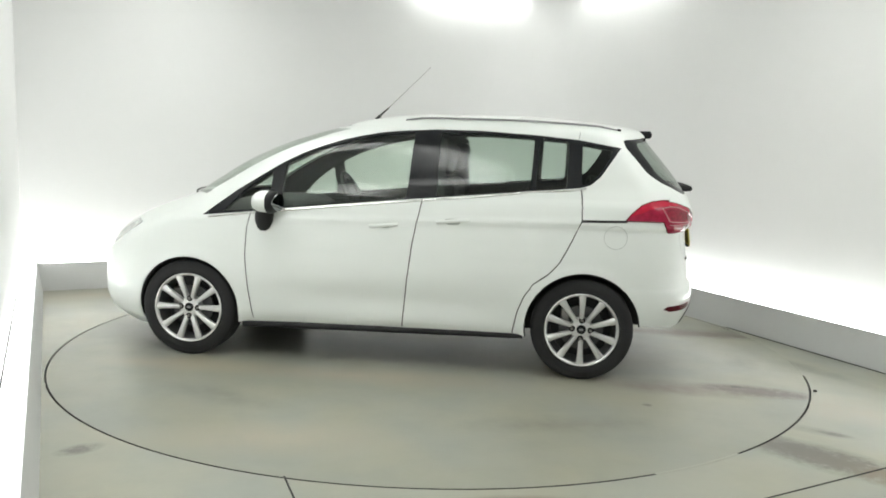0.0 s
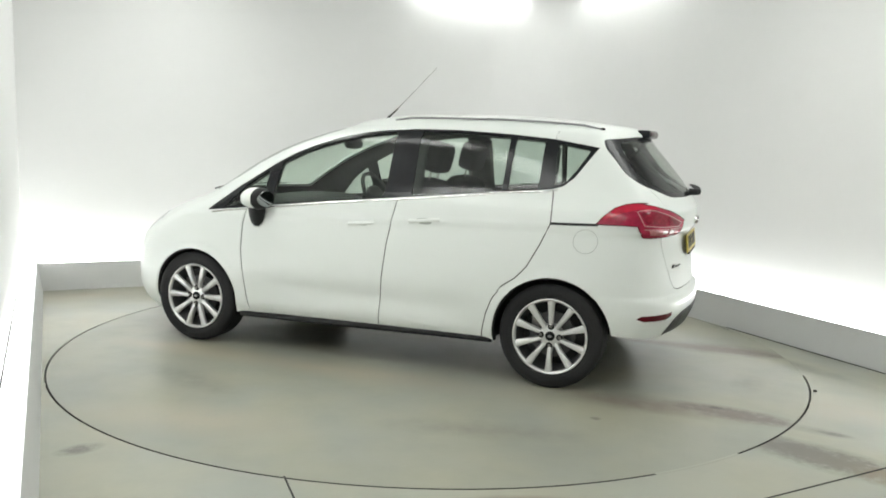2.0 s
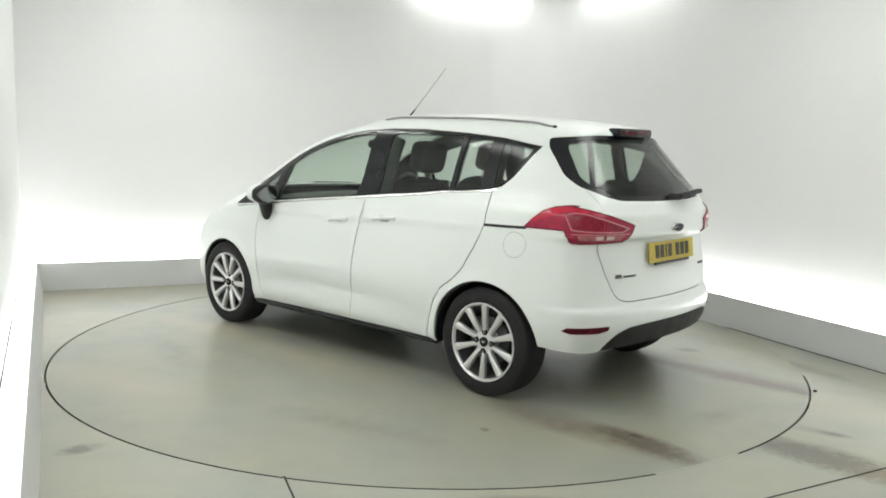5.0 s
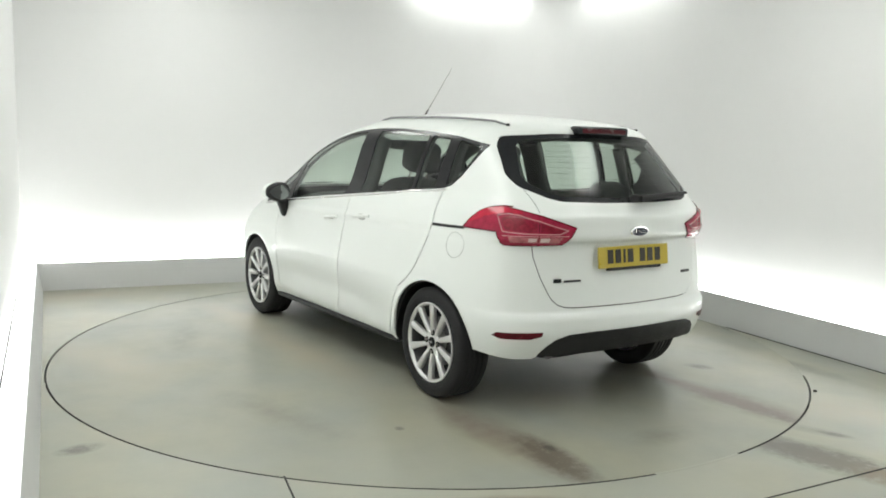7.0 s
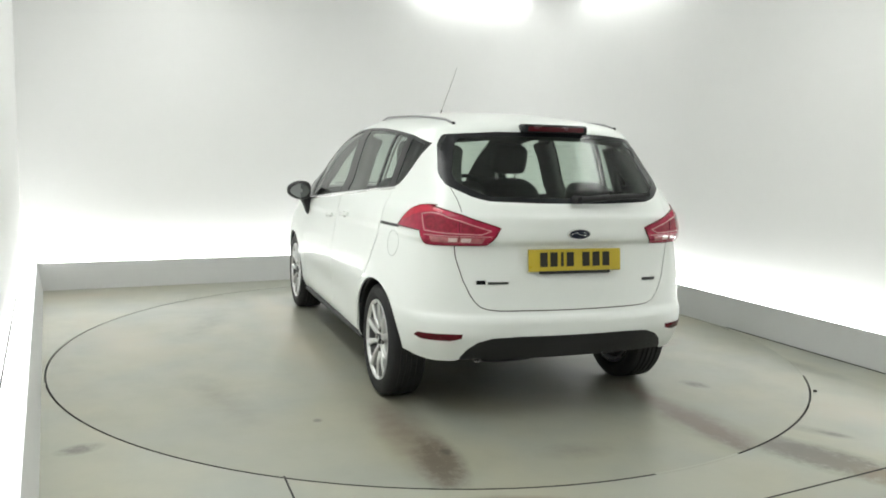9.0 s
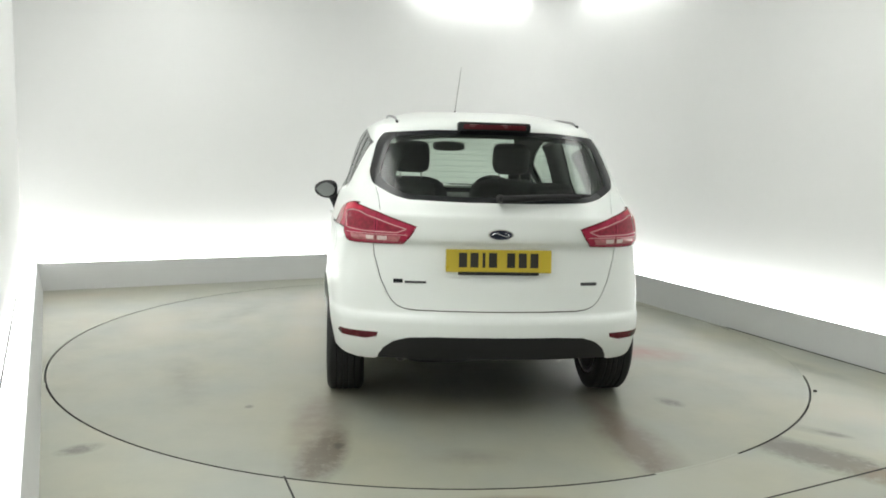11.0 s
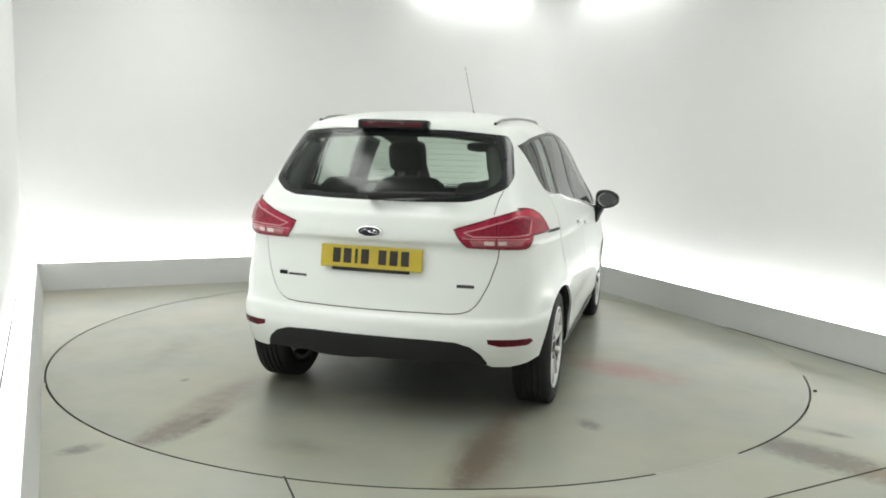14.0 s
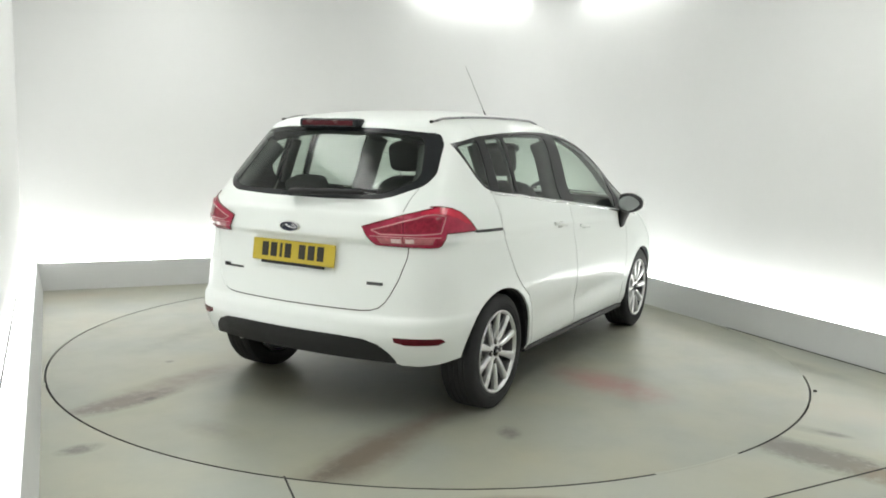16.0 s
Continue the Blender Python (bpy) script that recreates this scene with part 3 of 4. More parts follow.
def skin(name, polys, material, sides=(1, -1), depth=0.0, parent=None, label="", thick=0.0):
    """A mesh of sheet pieces on one or both sides, pushed in by depth, with a returned edge of that thickness."""
    keys, faces = {}, []
    for p in polys:
        f = []
        for q in p:
            i = keys.setdefault((round(q[0], 5), round(q[1], 5)), len(keys))
            if i not in f:
                f.append(i)
        if len(f) > 2:
            faces.append(f)
    uv = np.array(list(keys))
    pos, nor = surf(uv[:, 0], uv[:, 1]), normal(uv[:, 0], uv[:, 1])
    pos = pos - depth * nor
    edges = {}
    for f in faces:
        for a, b in zip(f, f[1:] + f[:1]):
            edges[(min(a, b), max(a, b))] = None if (min(a, b), max(a, b)) in edges else (a, b)
    rims = [e for e in edges.values() if e]
    verts, polygons, normals = [], [], []
    for s in sides:
        m = np.array([1, s, 1])
        base = len(verts)
        verts += (pos * m).tolist()
        normals += (nor * m).tolist()
        polygons += [[base + i for i in (f if s > 0 else f[::-1])] for f in faces]
        if thick:
            edge, back = len(verts), len(verts) + len(pos)
            verts += (pos * m).tolist() + ((pos - thick * nor) * m).tolist()
            normals += (nor * m).tolist() * 2
            for a, b in rims:
                if uv[a, 0] < 1e-6 and uv[b, 0] < 1e-6 or uv[a, 0] > 2.9999 and uv[b, 0] > 2.9999 or uv[a, 1] > RIM + 0.999 and uv[b, 1] > RIM + 0.999:
                    continue
                q = [edge + b, edge + a, back + a, back + b]
                polygons.append(q if s > 0 else q[::-1])
    # outward winding, and normals taken from the smooth surface on the shell, from the face on the edge
    vv, nn = np.array(verts), np.array(normals)
    loops, final, per = [], [], len(polygons) // len(sides)
    for i, f in enumerate(polygons):
        p = vv[f]
        fn = np.zeros(3)
        for k in range(len(f)):
            fn += np.cross(p[k], p[(k + 1) % len(f)])
        if i % per < len(faces):
            if fn @ nn[f].mean(0) < 0:
                f = f[::-1]
            loops += [tuple(nn[k]) for k in f]
        else:
            loops += [tuple(fn / max(np.linalg.norm(fn), 1e-12))] * len(f)
        final.append(f)
    me = bpy.data.meshes.new(name)
    me.from_pydata(verts, [], final)
    me.materials.append(material)
    me.polygons.foreach_set("use_smooth", [True] * len(me.polygons))
    me.update()
    me.normals_split_custom_set(loops)
    ob = new(name, me)
    if parent is not None:
        ob.parent = parent
    return tagged(ob, label)


def circle(cx, cz, r, down, n=40):
    """Wheel opening: an arc with straight legs that reach below the sill."""
    a0 = math.asin((down - cz) / r) if abs(down - cz) < r else -0.6
    return [(cx + r * math.cos(a), cz + r * math.sin(a)) for a in np.linspace(a0, math.pi - a0, n)]


ARCH_F, ARCH_R = (1.475, 0.306, 0.335), (-1.013, 0.308, 0.347)
DLO = [(1.385, 0.908), (1.29, 0.985), (1.177, 1.072), (1.05, 1.157), (0.913, 1.243), (0.78, 1.312), (0.654, 1.362), (0.52, 1.405), (0.40, 1.434), (0.28, 1.456), (0.16, 1.470), (-0.06, 1.484), (-0.345, 1.484), (-0.69, 1.466),
       (-0.95, 1.444), (-1.205, 1.402), (-1.14, 1.305), (-1.087, 1.226), (-1.03, 1.176), (-0.97, 1.157), (-0.926, 1.152), (-0.45, 1.105), (0.0, 1.060), (0.45, 1.015), (0.871, 0.968), (1.15, 0.932)]
PANES = {
    "quarter_pane": [(1.25, 0.937), (1.10, 1.098), (0.955, 1.198), (0.945, 0.968)],
    "front_pane": [(0.875, 0.977), (0.872, 1.245), (0.74, 1.312), (0.60, 1.363), (0.42, 1.412), (0.25, 1.444), (0.058, 1.463), (0.085, 1.060)],
    "rear_pane": [(-0.105, 1.468), (-0.35, 1.469), (-0.682, 1.452), (-0.668, 1.132), (-0.100, 1.078)],
    "vent_pane": [(-0.715, 1.449), (-0.892, 1.434), (-0.885, 1.154), (-0.700, 1.136)],
    "side_rear_pane": [(-0.970, 1.425), (-1.165, 1.391), (-1.100, 1.278), (-1.040, 1.198), (-0.975, 1.172)],
}
FRONT_DOOR = [(1.06, 0.948), (1.085, 0.85), (1.092, 0.67), (1.075, 0.45), (1.045, 0.262), (0.086, 0.262), (0.070, 0.45), (0.03, 0.80), (-0.019, 1.062), (0.0, 1.478), (0.16, 1.470), (0.52, 1.405), (0.78, 1.312), (1.05, 1.157), (1.20, 1.05)]
REAR_DOOR = [(0.086, 0.262), (0.070, 0.45), (0.03, 0.80), (-0.019, 1.062), (0.0, 1.478), (-0.345, 1.482), (-0.93, 1.444), (-0.935, 1.157), (-0.978, 1.12), (-0.985, 0.965), (-0.93, 0.84), (-0.863, 0.71), (-0.80, 0.64), (-0.717, 0.582), (-0.66, 0.50), (-0.622, 0.402), (-0.599, 0.285), (-0.598, 0.262)]
LINES = {
    "front": [(1.06, 0.945), (1.085, 0.85), (1.092, 0.67), (1.075, 0.45), (1.045, 0.262)],
    "middle": [(-0.019, 1.062), (0.03, 0.80), (0.070, 0.45), (0.086, 0.262)],
    "rear": [(-0.972, 1.155), (-0.980, 1.10), (-0.985, 0.965), (-0.93, 0.84), (-0.863, 0.71), (-0.80, 0.64), (-0.717, 0.582), (-0.66, 0.50), (-0.622, 0.402), (-0.599, 0.285), (-0.598, 0.262)],
}


def lamp_outline():
    top = [(at_x(x, z), z) for x, z in dense([(-1.245, 0.979), (-1.28, 1.02), (-1.335, 1.066), (-1.39, 1.088), (-1.45, 1.097), (-1.50, 1.098)], 0.02, False)]
    back = [(at_y(y, z), z) for y, z in dense([(0.70, 1.092), (0.62, 1.066), (0.52, 1.034), (0.408, 0.998), (0.435, 0.955), (0.468, 0.915), (0.60, 0.909), (0.70, 0.906)], 0.02, False)]
    low = [(at_x(x, z), z) for x, z in dense([(-1.495, 0.908), (-1.487, 0.92), (-1.466, 0.972), (-1.40, 0.974), (-1.245, 0.974)], 0.02, False)]
    return top + back + low


def build_regions():
    low = [(at_x(x, z), z) for x, z in dense([(-1.30, 0.33), (-0.9, 0.25), (-0.6, 0.252), (0.3, 0.25), (1.1, 0.236), (1.6, 0.17), (1.9, 0.155)], 0.04, False)]
    r = [("front_door", side(FRONT_DOOR, 0)), ("rear_door", side(REAR_DOOR, 0))]
    r.append(("tailgate", rear([(-0.1, 0.585), (0.40, 0.587), (0.455, 0.592), (0.494, 0.606), (0.523, 0.633), (0.546, 0.67), (0.576, 0.735), (0.609, 0.85), (0.615, 0.92), (0.60, 1.10), (0.625, 1.19), (0.648, 1.25), (0.61, 1.42), (0.56, 1.475), (0.30, 1.488), (-0.1, 1.492)], 0)))
    r.append(("surround", side(DLO, 0)))
    r += [(k, side(p, 1)) for k, p in PANES.items()]
    r.append(("screen_border", rear([(-0.2, 1.477), (0.32, 1.471), (0.565, 1.452), (0.60, 1.40), (0.638, 1.25), (0.622, 1.195), (0.52, 1.143), (0.45, 1.126), (0.20, 1.120), (-0.2, 1.119)], 1)))
    r.append(("rear_screen", rear([(-0.2, 1.455), (0.30, 1.450), (0.50, 1.436), (0.535, 1.395), (0.585, 1.25), (0.573, 1.214), (0.49, 1.166), (0.44, 1.152), (0.20, 1.147), (-0.2, 1.146)], 1)))
    r.append(("windscreen", [(2.50, 1.03), (2.48, 1.2), (2.48, 1.4), (2.51, 1.478), (3.2, 1.485), (3.2, 1.03)]))
    r.append(("lamp", lamp_outline()))
    r.append(("lamp_band", [(at_x(x, z), z) for x, z in dense([(-1.268, 1.002), (-1.30, 1.034), (-1.345, 1.067), (-1.40, 1.086), (-1.46, 1.092)], 0.02, False)]
              + [(at_y(y, z), z) for y, z in ((0.70, 1.086), (0.66, 1.074), (0.66, 1.062), (0.70, 1.066))] + [(at_x(x, z), z) for x, z in ((-1.45, 1.060), (-1.38, 1.042), (-1.33, 1.018))]))
    r.append(("lamp_cell_a", [(at_y(y, z), z) for y, z in ((0.475, 0.984), (0.592, 1.020), (0.596, 0.974), (0.505, 0.972))]))
    r.append(("lamp_cell_b", [(at_y(0.610, 1.024), 1.024), (at_y(0.68, 1.046), 1.046), (at_x(-1.505, 1.050), 1.050), (at_x(-1.475, 1.040), 1.040), (at_x(-1.51, 0.984), 0.984), (at_y(0.67, 0.976), 0.976), (at_y(0.612, 0.974), 0.974)]))
    r.append(("lamp_strip", [(at_y(0.480, 0.951), 0.951), (at_y(0.66, 0.951), 0.951), (at_x(-1.525, 0.951), 0.951), (at_x(-1.53, 0.925), 0.925), (at_y(0.66, 0.925), 0.925), (at_y(0.495, 0.925), 0.925)]))
    r.append(("lamp_clear_a", [(at_y(y, z), z) for y, z in ((0.548, 0.947), (0.594, 0.947), (0.595, 0.929), (0.550, 0.929))]))
    r.append(("lamp_clear_b", [(at_y(y, z), z) for y, z in ((0.612, 0.947), (0.650, 0.947), (0.648, 0.929), (0.613, 0.929))]))
    r.append(("gap_roof", side(band([(-0.948, 1.447), (-0.953, 1.497)], 0.0014), 0)))
    r.append(("slide_rail", side(band([(-1.252, 0.9705), (-1.12, 0.967), (-0.982, 0.965)], 0.0075), 0)))
    r.append(("reflector", [(at_x(-1.492, 0.450), 0.450), (at_x(-1.52, 0.468), 0.468), (at_y(0.585, 0.474), 0.474), (at_y(0.59, 0.452), 0.452), (at_y(0.64, 0.438), 0.438), (at_x(-1.53, 0.436), 0.436)]))
    r.append(("headlamp", side([(1.86, 0.83), (1.98, 0.845), (2.13, 0.765), (2.24, 0.68), (2.27, 0.615), (2.18, 0.63), (2.02, 0.72)], 1)))
    for k, p in LINES.items():
        r.append(("gap_" + k, side(band(p), 0)))
    r.append(("gap_gate", rear(band([(-0.05, 0.585), (0.40, 0.587), (0.455, 0.592), (0.494, 0.606), (0.523, 0.633), (0.546, 0.67), (0.576, 0.735), (0.609, 0.85), (0.615, 0.91)], 0.0026), 0)))
    r.append(("gap_corner", rear(band([(0.585, 1.072), (0.592, 1.13), (0.606, 1.185)], 0.0018), 0)))
    r.append(("diffuser", rear([(-0.2, 0.463), (0.30, 0.462), (0.44, 0.455), (0.51, 0.432), (0.555, 0.395), (0.58, 0.352), (0.59, 0.15), (-0.2, 0.15)], 0)))
    r.append(("none", [(at_x(x, z), z) for x, z in dense(circle(*ARCH_F, 0.155))]))
    r.append(("none", [(at_x(x, z), z) for x, z in dense(circle(*ARCH_R, 0.155))]))
    r.append(("none", [(-0.1, 0.1), (-0.1, 0.345), (at_y(0.5, 0.342), 0.342), (at_y(0.578, 0.338), 0.338), (at_y(0.60, 0.325), 0.325), (at_y(0.68, 0.322), 0.322), (at_x(-1.45, 0.335), 0.335), (at_x(-1.30, 0.350), 0.350)] + low[1:] + [(3.2, 0.15), (3.2, 0.1)]))
    return r


def wheel(cx, cy, s, car, spin):
    """One road wheel; s is +1 on the car's left."""
    root = new("wheel")
    root.parent = car
    root.location = (cx, cy, 0.309)
    m = Matrix.Diagonal((1, s, 1, 1))
    tread = []
    for a in np.linspace(-0.080, 0.080, 33):
        groove = any(abs(a - g) < 0.0036 for g in (-0.045, -0.015, 0.015, 0.045))
        tread.append((0.309 - 0.25 * a * a - (0.007 if groove else 0), a - 0.098))
    prof = [(0.222, -0.190), (0.240, -0.198), (0.275, -0.199), (0.298, -0.188)] + tread + [(0.300, -0.008), (0.288, 0.0), (0.270, 0.004), (0.256, 0.005), (0.254, 0.003), (0.246, 0.004), (0.232, 0.0), (0.221, -0.008)]
    part("tyre", lathe(bmesh.new(), prof, 72, m=m), M_RUBBER, root, "black rubber tyre", 35)
    part("rim", lathe(bmesh.new(), [(0.219, -0.19), (0.222, -0.006), (0.223, 0.000), (0.217, 0.002), (0.211, -0.002), (0.207, -0.009), (0.205, -0.016), (0.214, -0.018), (0.214, -0.19)], 72, m=m), M_ALLOY, root, "silver alloy rim lip", 35)
    part("barrel", lathe(bmesh.new(), [(0.2045, -0.014), (0.197, -0.05), (0.190, -0.10), (0.186, -0.185), (0.205, -0.188)], 72, m=m), M_WHEEL_SHADE, root, "shaded inner wheel barrel", 35)
    sp = bmesh.new()
    for k in range(10):
        rot = m @ Matrix.Rotation(2 * math.pi * (k + spin) / 10, 4, "Y")
        rings = []
        for r, w, f, b in ((0.040, 0.0150, -0.022, -0.050), (0.072, 0.0140, -0.014, -0.042), (0.10, 0.0145, -0.009, -0.038), (0.14, 0.0165, -0.005, -0.034), (0.18, 0.0190, -0.003, -0.030), (0.213, 0.0235, -0.003, -0.030)):
            rings.append([sp.verts.new(rot @ Vector(p)) for p in ((-w, b, r), (-w, f - 0.008, r), (-w * 0.62, f - 0.001, r), (0, f, r), (w * 0.62, f - 0.001, r), (w, f - 0.008, r), (w, b, r))])
        for a, b in zip(rings, rings[1:]):
            for i in range(7):
                sp.faces.new((a[i], a[(i + 1) % 7], b[(i + 1) % 7], b[i]))
    part("spokes", sp, M_ALLOY, root, "ten slim silver spokes", 40)
    part("hub", lathe(bmesh.new(), [(0, -0.019), (0.05, -0.019), (0.066, -0.024), (0.070, -0.045), (0.070, -0.07)], 40, m=m), M_ALLOY, root, "", 40)
    part("centre_cap", lathe(bmesh.new(), [(0, -0.010), (0.022, -0.011), (0.028, -0.014), (0.029, -0.024)], 28, m=m), M_BLACK, root, "dark round centre cap", 40)
    part("cap_mark", lathe(bmesh.new(), [(0, -0.0085), (0.013, -0.0088), (0.0145, -0.0112)], 20, m=m @ Matrix.Diagonal((1, 1, 0.5, 1))), M_RAIL, root, "small pale oval on the cap", 40)
    for k in range(4):
        a = math.pi / 2 * k + 0.06
        # black ring paints the shade of a nut hollow; the hub stays flat
        part("nut_shade", lathe(bmesh.new(), [(0.010, -0.0165), (0.0185, -0.0170), (0.0195, -0.0200)], 20, m=m @ pose(0.056 * math.cos(a), 0, 0.056 * math.sin(a))), M_BLACK, root, "dark recess round a wheel nut", 40)
        part("wheel_nut", lathe(bmesh.new(), [(0, -0.009), (0.008, -0.010), (0.0105, -0.015), (0.011, -0.028)], 6, m=m @ pose(0.056 * math.cos(a), 0, 0.056 * math.sin(a))), M_STEEL, root)
    part("brake_disc", lathe(bmesh.new(), [(0.06, -0.075), (0.135, -0.075), (0.135, -0.095), (0.06, -0.095)], 48, m=m, closed=True), M_WHEEL_SHADE, root, "dull brake disc", 40)
    part("backing_plate", lathe(bmesh.new(), [(0, -0.12), (0.185, -0.12), (0.185, -0.13), (0, -0.13)], 48, m=m), M_PLASTIC, root)
    cal = box(bmesh.new(), 0.1, -0.085, 0.06, 0.05, 0.05, 0.11, 0.008, m)
    part("brake_caliper", cal, M_STEEL, root)


def mirror(s, car):
    root = new("door_mirror")
    root.parent = car
    m = Matrix.Diagonal((1, s, 1, 1))

    def taper(bm):
        for v in bm.verts:
            t = (abs(v.co.y) - 0.94) / 0.09
            k = 1.05 - 0.46 * max(0.0, t) ** 1.4
            v.co.z = 1.012 + (v.co.z - 1.012) * k
            v.co.x += 0.016 * max(0.0, t)
        return bm

    cap = taper(pillow(bmesh.new(), 0.930, 0.940, 1.015, 0.135, 0.172, 0.128, 3.0, 24, 14, m))
    bmesh.ops.bisect_plane(cap, geom=cap.verts[:] + cap.edges[:] + cap.faces[:], plane_co=(0.905, 0, 0), plane_no=(1, 0, 0), clear_inner=True)
    part("cap", cap, M_PAINT, root, "white painted mirror cap", 60)
    hs = taper(pillow(bmesh.new(), 0.920, 0.940, 1.012, 0.135, 0.180, 0.135, 3.4, 24, 14, m))
    bmesh.ops.bisect_plane(hs, geom=hs.verts[:] + hs.edges[:] + hs.faces[:], plane_co=(0.908, 0, 0), plane_no=(1, 0, 0), clear_outer=True)
    part("housing", hs, M_PLASTIC, root, "black plastic mirror housing", 60)
    gl = taper(lathe(bmesh.new(), [(0, -0.001), (0.9, -0.001), (1.0, 0.001), (1.0, 0.004), (0, 0.004)], 40, m=m @ pose(0.848, 0.941, 1.012, 0, 0, 90 - 6) @ Matrix.Diagonal((0.072, 1, 0.051, 1))))
    part("mirror_glass", gl, M_MIRROR, root, "silvered mirror glass", 30)
    st = bmesh.new()
    rings = []
    for x, y, z, a, h in ((0.975, 0.858, 0.826, 0.018, 0.008), (0.972, 0.862, 0.845, 0.040, 0.016), (0.968, 0.866, 0.885, 0.058, 0.026), (0.962, 0.874, 0.925, 0.062, 0.038), (0.950, 0.890, 0.965, 0.055, 0.045), (0.94, 0.905, 0.99, 0.04, 0.03)):
        rings.append([st.verts.new(m @ Vector((x + a * math.cos(t), y + h * math.sin(t), z))) for t in np.linspace(0, 2 * math.pi, 13)[:-1]])
    for a, b in zip(rings, rings[1:]):
        for i in range(12):
            st.faces.new((a[i], a[(i + 1) % 12], b[(i + 1) % 12], b[i]))
    st.faces.new(rings[0]), st.faces.new(rings[-1])
    part("stalk", st, M_PLASTIC, root, "black mirror stalk", 50)


def on(u, v, out=0.0):
    p = surf(np.array([u]), np.array([v]))[0] + out * normal(np.array([u]), np.array([v]))[0]
    return p.tolist()


def rib(name, uv, radius, material, car, out=0.002, s=1, label="", closed=False):
    p = dense(uv, 0.02, closed)
    pts = [on(a, b, out) for a, b in p] + ([on(*p[0], out)] if closed else [])
    return part(name, tube(bmesh.new(), [(x, s * y, z) for x, y, z in pts], radius, 6), material, car, label, 60)


def seat(x, y, car, width=0.54, top=1.18, head=True, recline=-14):
    root = new("seat")
    root.parent = car
    root.location = (x, y, 0)
    part("cushion", pillow(bmesh.new(), 0.18, 0, 0.52, 0.52, width, 0.18, 3.5), M_FABRIC, root, "", 60)
    lean = pose(-0.02, 0, 0.50, 0, recline, 0)
    part("backrest", pillow(bmesh.new(), 0, 0, (top - 0.5) / 2, 0.23, width, top - 0.5, 4.2, m=lean), M_FABRIC, root, "", 60)
    if head:
        hz = top - 0.5
        part("headrest", pillow(bmesh.new(), 0.0, 0, hz + 0.15, 0.15, 0.245, 0.20 if top > 1.1 else 0.14, 4.4, m=lean), M_FABRIC, root, "", 60)
        for k in (-0.07, 0.07):
            part("headrest_post", tube(bmesh.new(), [lean @ Vector((0, k, hz - 0.04)), lean @ Vector((0, k, hz + 0.08))], 0.006), M_STEEL, root, "", 60)


